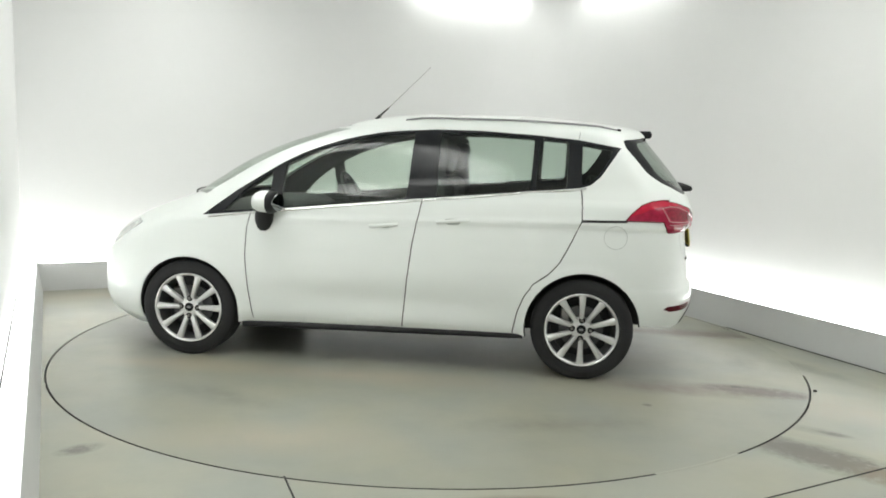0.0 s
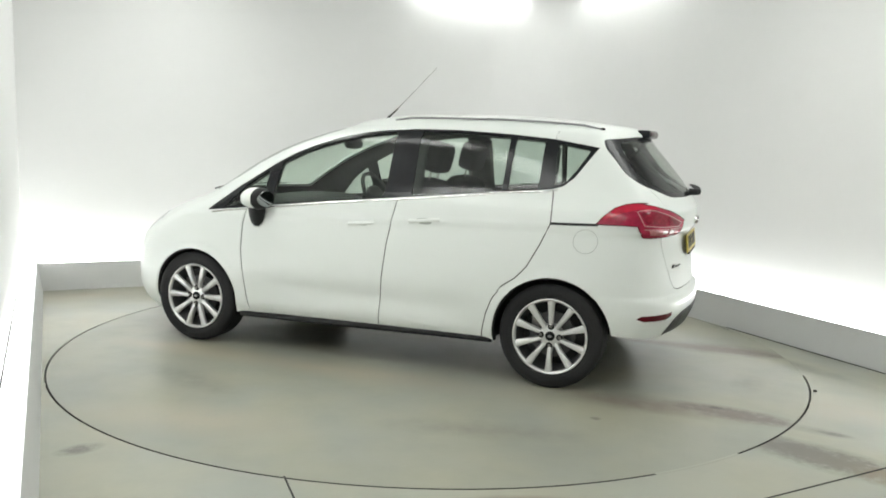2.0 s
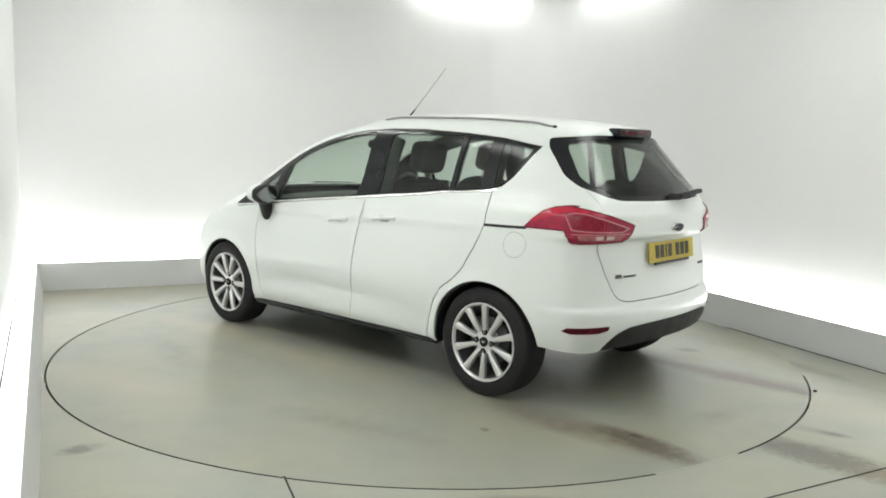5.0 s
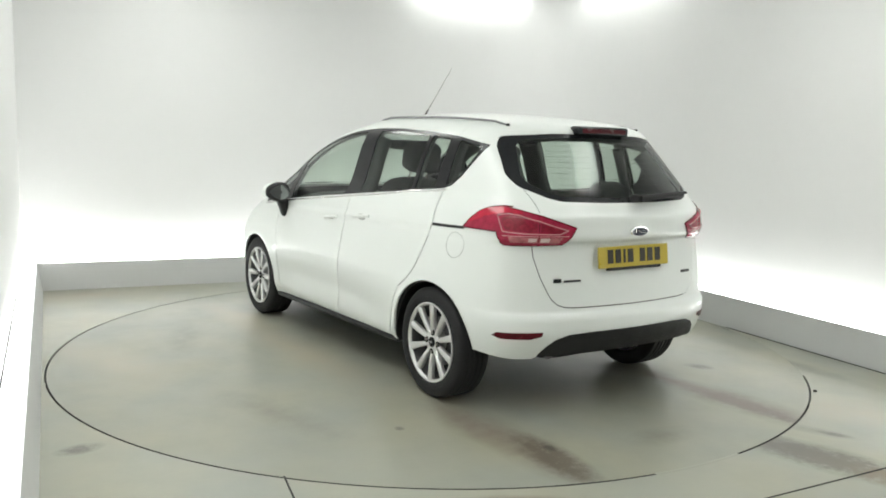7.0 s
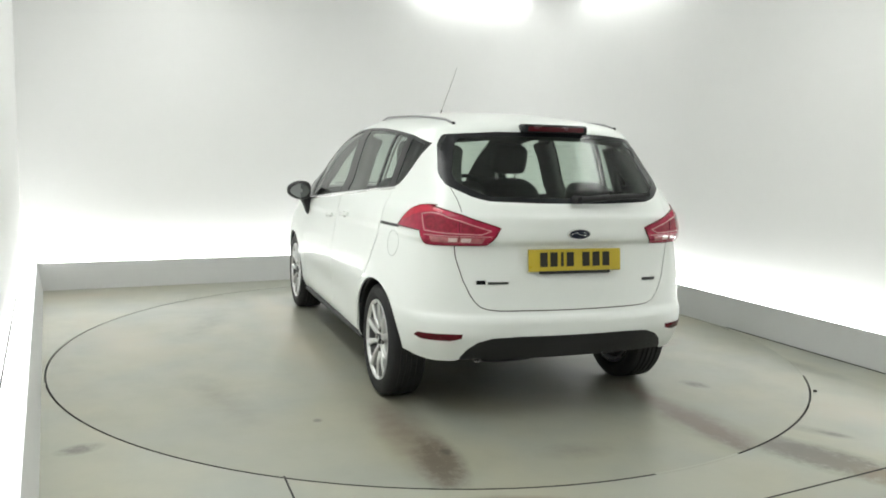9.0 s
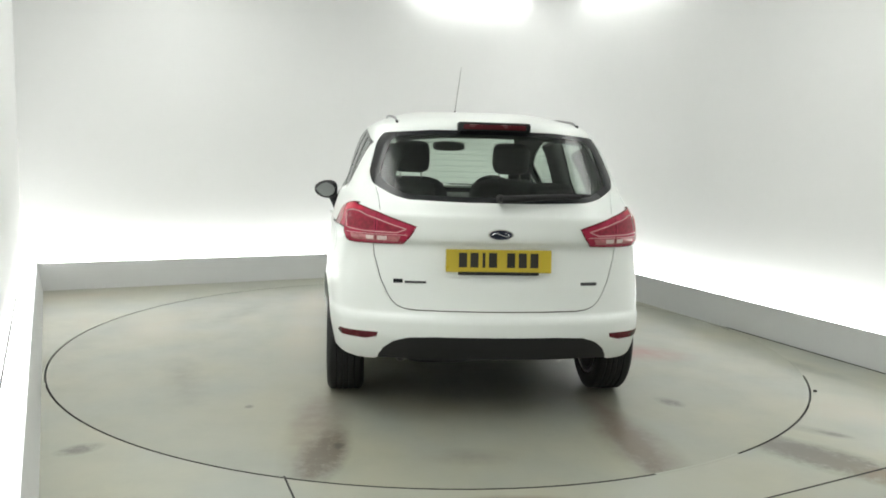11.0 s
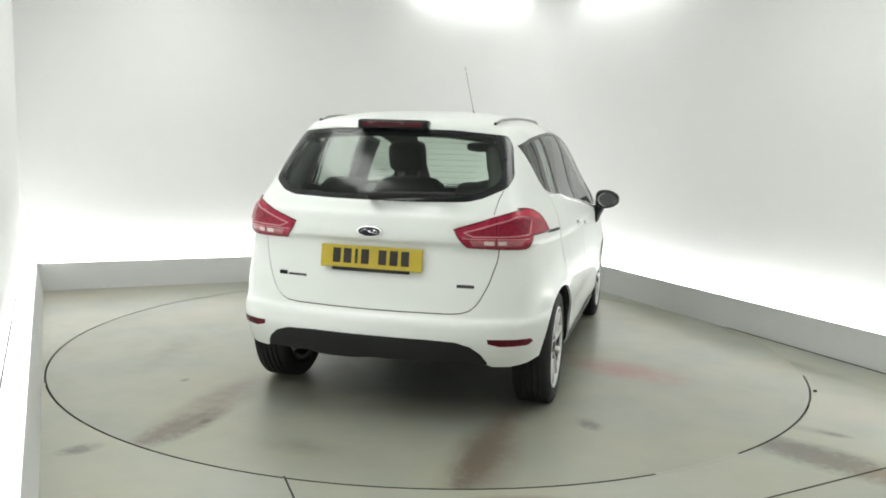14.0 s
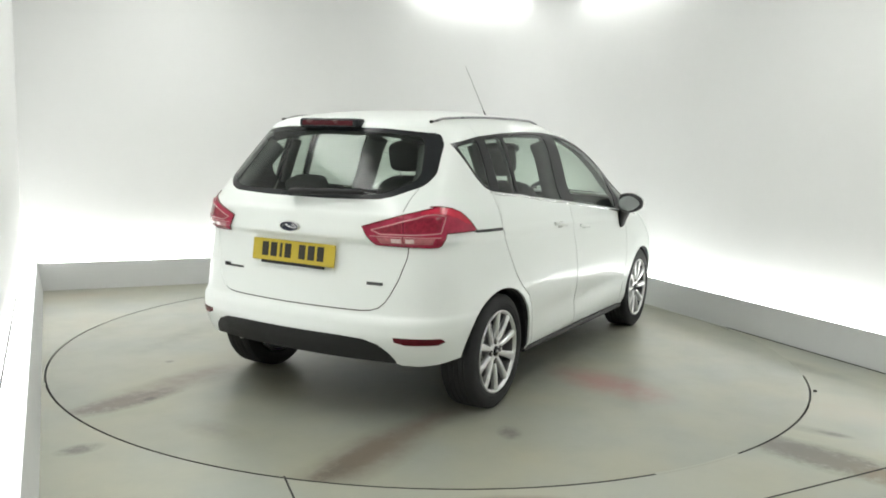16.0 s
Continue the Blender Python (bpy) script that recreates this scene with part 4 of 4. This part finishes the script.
def build_car():
    car = tagged(new("car"), "white five-door compact family car with alloy wheels standing on a turntable", "car")
    sheet = Sheet()
    bits = sheet.sort(build_regions())
    skin("body_shell", bits["body"], M_PAINT, parent=car, label="white painted body shell", thick=0.012)
    gate = skin("tailgate", bits["tailgate"], M_PAINT, parent=car, label="white painted tailgate", thick=0.012)
    skin("window_border", bits["screen_border"], M_BLACK, depth=0.002, parent=gate, label="black printed window border")
    skin("rear_window", bits["rear_screen"], M_REAR, depth=0.003, parent=gate, label="tinted rear window")
    skin("windscreen", bits["windscreen"], M_GLASS, depth=0.002, parent=car, label="clear windscreen")
    skin("bumper_insert", bits["diffuser"], M_PLASTIC, depth=-0.004, parent=car, label="textured black lower bumper insert", thick=0.02)
    for s in (1, -1):
        fd = skin("front_door", bits["front_door"], M_PAINT, (s,), parent=car, label="white front door", thick=0.012)
        skin("window_pane", bits["front_pane"], M_GLASS, (s,), 0.003, fd, "green tinted door window")
        rd = skin("rear_door", bits["rear_door"], M_PAINT, (s,), parent=car, label="white sliding rear door", thick=0.012)
        skin("window_pane", bits["rear_pane"], M_PRIVACY, (s,), 0.003, rd, "tinted door window")
        skin("vent_pane", bits["vent_pane"], M_PRIVACY, (s,), 0.003, rd, "small tinted fixed pane")
        skin("quarter_pane", bits["quarter_pane"], M_PRIVACY, (s,), 0.003, car, "small dark triangular pane")
        skin("rear_quarter_pane", bits["side_rear_pane"], M_PRIVACY, (s,), 0.003, car, "small tinted rear quarter pane")
        skin("window_surround", bits["surround"], M_BLACK, (s,), 0.001, car, "gloss black window surround", 0.01)
        lp = skin("tail_lamp", bits["lamp"], M_LAMP, (s,), -0.006, car, "red wraparound tail lamp", 0.02)
        skin("lamp_band", bits["lamp_band"], M_LAMP_BRIGHT, (s,), -0.007, lp, "bright red upper lens band", 0.01)
        skin("slide_rail", bits["slide_rail"], M_PLASTIC, (s,), 0.002, car, "black sliding door rail")
        skin("reflector", bits["reflector"], M_REFLECT, (s,), -0.003, car, "dark red bumper reflector", 0.01)
        skin("headlamp", bits["headlamp"], M_LENS, (s,), -0.003, car, "clear headlamp", 0.01)
        # ribs and clear strip of the lamp
        box_out = [(at_y(0.455, 0.985), 0.985), (at_y(0.60, 1.03), 1.03), (at_y(0.68, 1.055), 1.055), (at_x(-1.50, 1.06), 1.06), (at_x(-1.455, 1.05), 1.05), (at_x(-1.50, 0.975), 0.975), (at_y(0.66, 0.968), 0.968), (at_y(0.50, 0.966), 0.966)]
        rib("lamp_edge", lamp_outline(), 0.004, M_LAMP_DARK, lp, 0.004, s, "dark lens edge", True)
        rib("lamp_rib", box_out, 0.0035, M_LAMP_PALE, lp, 0.007, s, "pale light guide", True)
        skin("lamp_strip", bits["lamp_strip"], M_LAMP_STRIP, (s,), -0.005, lp, "pale pink lower lens strip")
        for k in "ab":
            skin("lamp_cell", bits["lamp_cell_" + k], M_LAMP_CELL, (s,), -0.005, lp, "deep crimson lamp cell")
            skin("reverse_lamp", bits["lamp_clear_" + k], M_LAMP_CLEAR, (s,), -0.005, lp, "clear reversing lamp")
        rib("lamp_rib", [(at_y(0.45, 0.957), 0.957), (at_y(0.6, 0.956), 0.956), (at_x(-1.50, 0.955), 0.955)], 0.0025, M_LAMP_PALE, lp, 0.006, s, "pale light guide")
        rib("lamp_seam", [(at_y(0.597, 1.055), 1.055), (at_y(0.603, 0.98), 0.98), (at_y(0.602, 0.912), 0.912)], 0.003, M_LAMP_DARK, lp, 0.006, s)
        # bright strip under the side windows
        rib("waist_strip", [(at_x(x, z), z) for x, z in ((1.34, 0.900), (1.15, 0.922), (0.871, 0.957), (0.45, 1.004), (0.0, 1.049), (-0.45, 1.094), (-0.926, 1.141), (-1.0, 1.154))], 0.0075, M_CHROME, car, 0.0, s, "bright waist strip")
        # door handles
        for door, a, b in ((fd, (0.30, 0.884), (0.125, 0.902)), (rd, (-0.115, 0.925), (-0.31, 0.943))):
            h = bmesh.new()
            pts = []
            for k in range(9):
                t = k / 8
                x, z = a[0] + (b[0] - a[0]) * t, a[1] + (b[1] - a[1]) * t
                q = on(at_x(x, z), z, 0.001 + 0.011 * math.sin(math.pi * t) ** 0.5)
                pts.append((q[0], s * q[1], q[2]))
            part("handle", tube(h, pts, 0.010, 10, flat=1.15), M_PAINT, door, "white pull handle", 60)
            # grey pad puts the shade of the handle hollow into colour
            q = on(at_x((a[0] + b[0]) / 2, (a[1] + b[1]) / 2), (a[1] + b[1]) / 2, -0.004)
            part("handle_recess", pillow(bmesh.new(), q[0], s * q[1], q[2] - 0.004, 0.12, 0.011, 0.042, 2.5, 20, 8), M_GREYLINE, door, "shallow handle recess", 60)
        # sill strip and wheel arch liners
        part("sill_strip", tube(bmesh.new(), [(x, s * y, z) for x, y, z in ((1.12, 0.822, 0.222), (0.8, 0.830, 0.229), (0.3, 0.833, 0.238), (-0.3, 0.830, 0.247), (-0.66, 0.825, 0.250))], 0.020, 8), M_PLASTIC, car, "black plastic sill strip", 50)
        for cx, cz, r in (ARCH_F, ARCH_R):
            lin = bmesh.new()
            arc = np.linspace(-0.4, math.pi + 0.2, 33) if cx > 0 else np.linspace(-0.18, math.pi - 0.08, 33)
            rows = []
            for rr, drop in ((r + 0.002, 0.004), (r - 0.008, 0.010), (r - 0.006, 0.05), (r + 0.02, 0.10), (r + 0.02, 0.30), (0.02, 0.30)):
                row = []
                for a in arc:
                    z = max(0.17, cz + r * math.sin(a))
                    y = float(surf(np.array([at_x(cx + r * math.cos(a), z)]), np.array([z]))[0, 1])
                    row.append(lin.verts.new((cx + rr * math.cos(a), s * (min(y, 0.86) - drop), cz + rr * math.sin(a))))
                rows.append(row)
            for a, b in zip(rows, rows[1:]):
                for i in range(len(arc) - 1):
                    lin.faces.new((a[i], a[i + 1], b[i + 1], b[i]))
            part("arch_liner", lin, M_PLASTIC, car, "black wheel arch liner", 60)
        wheel(1.475, s * 0.860, s, car, 0.5)
        wheel(-1.013, s * 0.843, s, car, 0.0)
        mirror(s, car)
        # roof rail
        rail = []
        for k, x in enumerate(np.linspace(0.15, -1.19, 13)):
            y = 0.515 - 0.03 * abs(x + 0.4)
            w = float(surf(np.array([at_x(x, RIM)]), np.array([RIM]))[0, 1])
            z = float(surf(np.array([at_x(x, RIM)]), np.array([RIM + 1 - y / w]))[0, 2])
            rail.append((x, s * y, z + (0.001 if k in (0, 12) else 0.011)))
        part("roof_rail", tube(bmesh.new(), rail, 0.0068, 8), M_RAIL, car, "slim grey roof rail", 50)
        for k in (-1,):
            part("rail_end_cap", pillow(bmesh.new(), rail[k][0], rail[k][1], rail[k][2] + 0.002, 0.034, 0.015, 0.018, 3, 12, 6), M_PLASTIC, car, "black rail end cap", 60)
        for k in ("front", "middle", "rear", "corner", "roof"):
            skin("panel_gap", bits["gap_" + k], M_GAP, (s,), 0.005, car, "dark shut line between panels")
    skin("panel_gap", bits["gap_gate"], M_GAP, depth=0.005, parent=car, label="dark shut line between panels")
    inner = [p for k in ("body", "front_door", "rear_door", "tailgate", "surround") for p in bits[k]]
    skin("interior_lining", inner, M_LINING, depth=0.03, parent=car, label="dark grey interior lining")
    # floor pan
    pan = bmesh.new()
    box(pan, 0.45, 0, 0.250, 2.6, 1.02, 0.05, 0.01)
    box(pan, 0.23, 0, 0.255, 1.7, 1.56, 0.03, 0.01)
    box(pan, -1.38, 0, 0.37, 0.36, 0.98, 0.04, 0.01)
    box(pan, -1.04, 0, 0.33, 0.44, 1.06, 0.05, 0.01)
    part("underbody", pan, M_PLASTIC, car, "dark underbody", 40)
    part("silencer", pillow(bmesh.new(), -1.40, 0.25, 0.32, 0.22, 0.44, 0.12, 3), M_PLASTIC, car, "dark exhaust silencer", 60)
    part("tailpipe", lathe(bmesh.new(), [(0.02, -0.12), (0.024, -0.12), (0.024, 0.0), (0.02, 0.0)], 20, "Y", pose(-1.575, 0.47, 0.325, 0, 0, 60), True), M_STEEL, car, "short steel tailpipe", 40)
    part("rear_axle", tube(bmesh.new(), [(-1.0, -0.7, 0.29), (-1.0, 0.7, 0.29)], 0.05, 12), M_PLASTIC, car, "", 60)
    # tailgate furniture
    housing = part("brake_lamp", box(bmesh.new(), -1.386, 0, 1.491, 0.080, 0.380, 0.050, 0.016, segments=4), M_BLACK, gate, "gloss black high brake lamp housing", 40)
    part("lens", box(bmesh.new(), -1.424, 0, 1.491, 0.012, 0.325, 0.026, 0.004), M_BRAKE, housing, "dark red lamp lens", 40)
    plate = new("number_plate")
    plate.parent = car
    plate.matrix_local = pose(-1.694, 0, 0.838, 0, 7, 0)
    part("plate", box(bmesh.new(), 0, 0, 0, 0.008, 0.525, 0.112, 0.003), M_YELLOW, plate, "yellow plate")
    for k, y in enumerate((0.178, 0.122, 0.075, 0.03, -0.06, -0.118, -0.176)):
        part("character_bar", box(bmesh.new(), -0.0052, y, 0.004, 0.003, 0.014 if k == 2 else 0.040, 0.072), M_INK, plate)
    part("plate_holder", box(bmesh.new(), 0.002, 0, -0.061, 0.016, 0.40, 0.016, 0.003), M_PLASTIC, plate, "black plate holder edge")
    bd = new("badge")
    bd.parent = car
    bd.matrix_local = pose(-1.722, 0, 0.972, 0, -4, 0)
    part("badge_rim", lathe(bmesh.new(), [(0, -0.005), (0.062, -0.007), (0.065, -0.002), (0.065, 0.006), (0, 0.006)], 40, m=pose(0, 0, 0, 0, 0, -90) @ Matrix.Diagonal((1, 1, 0.42, 1))), M_CHROME, bd, "chrome oval rim", 30)
    part("badge_face", lathe(bmesh.new(), [(0, -0.008), (0.055, -0.008), (0.056, -0.003), (0, -0.003)], 40, m=pose(0, 0, 0, 0, 0, -90) @ Matrix.Diagonal((1, 1, 0.40, 1))), M_BLUE, bd, "dark blue oval face", 30)
    sq = [(-0.0068, 0.040 * math.cos(t) * (1 - 0.25 * math.sin(2 * t)), 0.008 * math.sin(2 * t)) for t in np.linspace(-0.4, math.pi + 0.9, 26)]
    part("badge_stroke", tube(bmesh.new(), sq, 0.0022, 6), M_CHROME, bd, "pale looping stroke", 60)
    for w, a, z, h in ((0.046, 0.49, 0.727, 0.020), (0.105, 0.405, 0.724, 0.011), (0.085, -0.468, 0.722, 0.015)):
        q = on(at_y(abs(a), z), z, 0.002)
        turn = math.degrees(math.atan2(0.09 * a, 0.5))
        part("lettering_bar", box(bmesh.new(), 0, 0, 0, 0.005, w, h, 0.001, pose(q[0], math.copysign(q[1], a), q[2], 0, 0, -turn * 1.6)), M_BLACK if w < 0.05 else M_LINING, gate, "plain dark badge bar")
    # rear wiper
    wp = new("rear_wiper")
    wp.parent = car
    part("pivot", lathe(bmesh.new(), [(0, 0.05), (0.016, 0.048), (0.020, 0.03), (0.022, -0.01)], 20, "Y", pose(-1.672, 0, 1.142, 0, 0, 90), False), M_RUBBER, wp, "", 40)
    part("arm", tube(bmesh.new(), [(-1.715, 0.0, 1.142), (-1.71, -0.10, 1.150), (-1.688, -0.25, 1.158), (-1.655, -0.40, 1.160)], 0.022, 8, 0.013, 0.9), M_RUBBER, wp, "", 50)
    part("blade", tube(bmesh.new(), [(-1.69, -0.05, 1.148), (-1.682, -0.2, 1.160), (-1.655, -0.36, 1.168), (-1.63, -0.46, 1.165)], 0.008, 6), M_RUBBER, wp, "", 50)
    # heater wires behind the rear window
    for k in range(9):
        z = 1.185 + 0.028 * k
        half = [on(at_y(y, z), z, -0.006) for y in np.linspace(0, 0.47, 9)]
        part("heater_wire", tube(bmesh.new(), [(x, -y, q) for x, y, q in half[:0:-1]] + half, 0.0006, 4), M_LINING, gate)
    # fuel flap ring, on the left only
    pts = []
    for k in range(40):
        a = 2 * math.pi * k / 40
        z = 0.873 + 0.068 * math.sin(a)
        pts.append(on(at_x(-1.188 + 0.068 * math.cos(a), z), z, -0.0006))
    part("fuel_flap_ring", tube(bmesh.new(), pts + pts[:1], 0.0016, 6), M_GREYLINE, car, "round fuel flap outline", 60)
    # aerial
    ae = new("aerial")
    ae.parent = car
    part("aerial_base", lathe(bmesh.new(), [(0.030, -0.02), (0.028, 0.004), (0.014, 0.016), (0.008, 0.03), (0, 0.03)], 20, "Z", pose(0.44, 0, 1.552, 0, -8, 0)), M_PLASTIC, ae, "", 40)
    part("aerial_foot", tube(bmesh.new(), [(0.44, 0, 1.57), (0.37, 0, 1.632)], 0.007, 8, 0.005), M_PLASTIC, ae, "", 60)
    part("aerial_mast", tube(bmesh.new(), [(0.37, 0, 1.632), (0.08, 0.0, 1.916)], 0.0026, 6, 0.0016), M_STEEL, ae, "", 60)
    # front wipers at the foot of the windscreen
    for s in (1, -1):
        pts = [on(u, v, 0.012) for u, v in ((2.62, 1.018), (2.72, 1.021), (2.82, 1.024), (2.92, 1.024))]
        part("front_wiper", tube(bmesh.new(), [(x, s * y, z) for x, y, z in pts], 0.006, 6), M_PLASTIC, car, "black wiper blade", 50)
    # cabin
    seat(0.13, 0.338, car)
    seat(0.13, -0.338, car)
    seat(-0.88, 0.39, car, 0.46, 1.00, True, -18)
    seat(-0.88, -0.39, car, 0.46, 1.00, True, -18)
    seat(-0.88, 0.0, car, 0.32, 1.05, False, -18)
    for s in (1, -1):
        for name, uv, r in (("pillar_trim", [(at_x(-0.045, z), z) for z in (1.06, 1.15, 1.25, 1.35, 1.45)], 0.095), ("pillar_trim", [(at_x(-0.945, z), z) for z in (1.16, 1.25, 1.35, 1.42)], 0.035)):
            pts = [on(u, v, -0.06) for u, v in uv]
            part(name, tube(bmesh.new(), [(x, s * y, z) for x, y, z in pts], r, 12, None, 0.6), M_LINING, car, "dark pillar trim", 60)
        pts = [on(at_y(y, z), z, -0.085) for y, z in ((0.60, 1.13), (0.60, 1.20), (0.595, 1.28), (0.57, 1.36), (0.545, 1.42))]
        part("pillar_trim", tube(bmesh.new(), [(x, s * y, z) for x, y, z in pts], 0.048, 10), M_LINING, car, "dark pillar trim", 60)
    part("roof_header_trim", tube(bmesh.new(), [(-1.24, 0.50, 1.440), (-1.26, 0.25, 1.462), (-1.27, 0, 1.466), (-1.26, -0.25, 1.462), (-1.24, -0.50, 1.440)], 0.034, 10), M_LINING, car, "dark roof header trim", 60)
    part("dashboard", pillow(bmesh.new(), 1.15, 0, 0.86, 0.62, 1.42, 0.26, 3.2), M_LINING, car, "dark dashboard", 60)
    part("parcel_shelf", box(bmesh.new(), -1.36, 0, 1.02, 0.36, 1.15, 0.03, 0.008), M_LINING, car, "dark parcel shelf", 40)
    sw = new("steering_wheel")
    sw.parent = car
    m = pose(0.70, -0.36, 0.985, 0, -62, 0)
    ring = [m @ Vector((0.18 * math.cos(a), 0.18 * math.sin(a), 0)) for a in np.linspace(0, 2 * math.pi, 37)]
    part("steering_rim", tube(bmesh.new(), ring, 0.015, 8), M_LINING, sw, "", 60)
    part("steering_hub", pillow(bmesh.new(), 0, 0, -0.01, 0.16, 0.2, 0.05, 3, m=m), M_LINING, sw, "", 60)
    part("steering_spoke", box(bmesh.new(), 0, 0, -0.01, 0.04, 0.34, 0.02, 0.006, m), M_LINING, sw, "", 40)
    part("interior_mirror", pillow(bmesh.new(), 0.72, 0.0, 1.375, 0.05, 0.25, 0.075, 3.0), M_LINING, car, "dark interior mirror", 60)
    return car


turntable = build_turntable()
car = build_car()


# ---------------------------------------------------------------- what moves
def turn_at(t):
    return 172.2726 - 6.97932 * t - 0.010253 * (t - 8.0) ** 2


def motions():
    times = [0.5 * k for k in range(33)]
    walk(turntable, [(t, pose(0, 0, 0, 0, 0, turn_at(t))) for t in times])
    walk(car, [(t, pose(0, 0, 0, 0, 0, turn_at(t)) @ pose(0, -0.1634, 0)) for t in times])


motions()
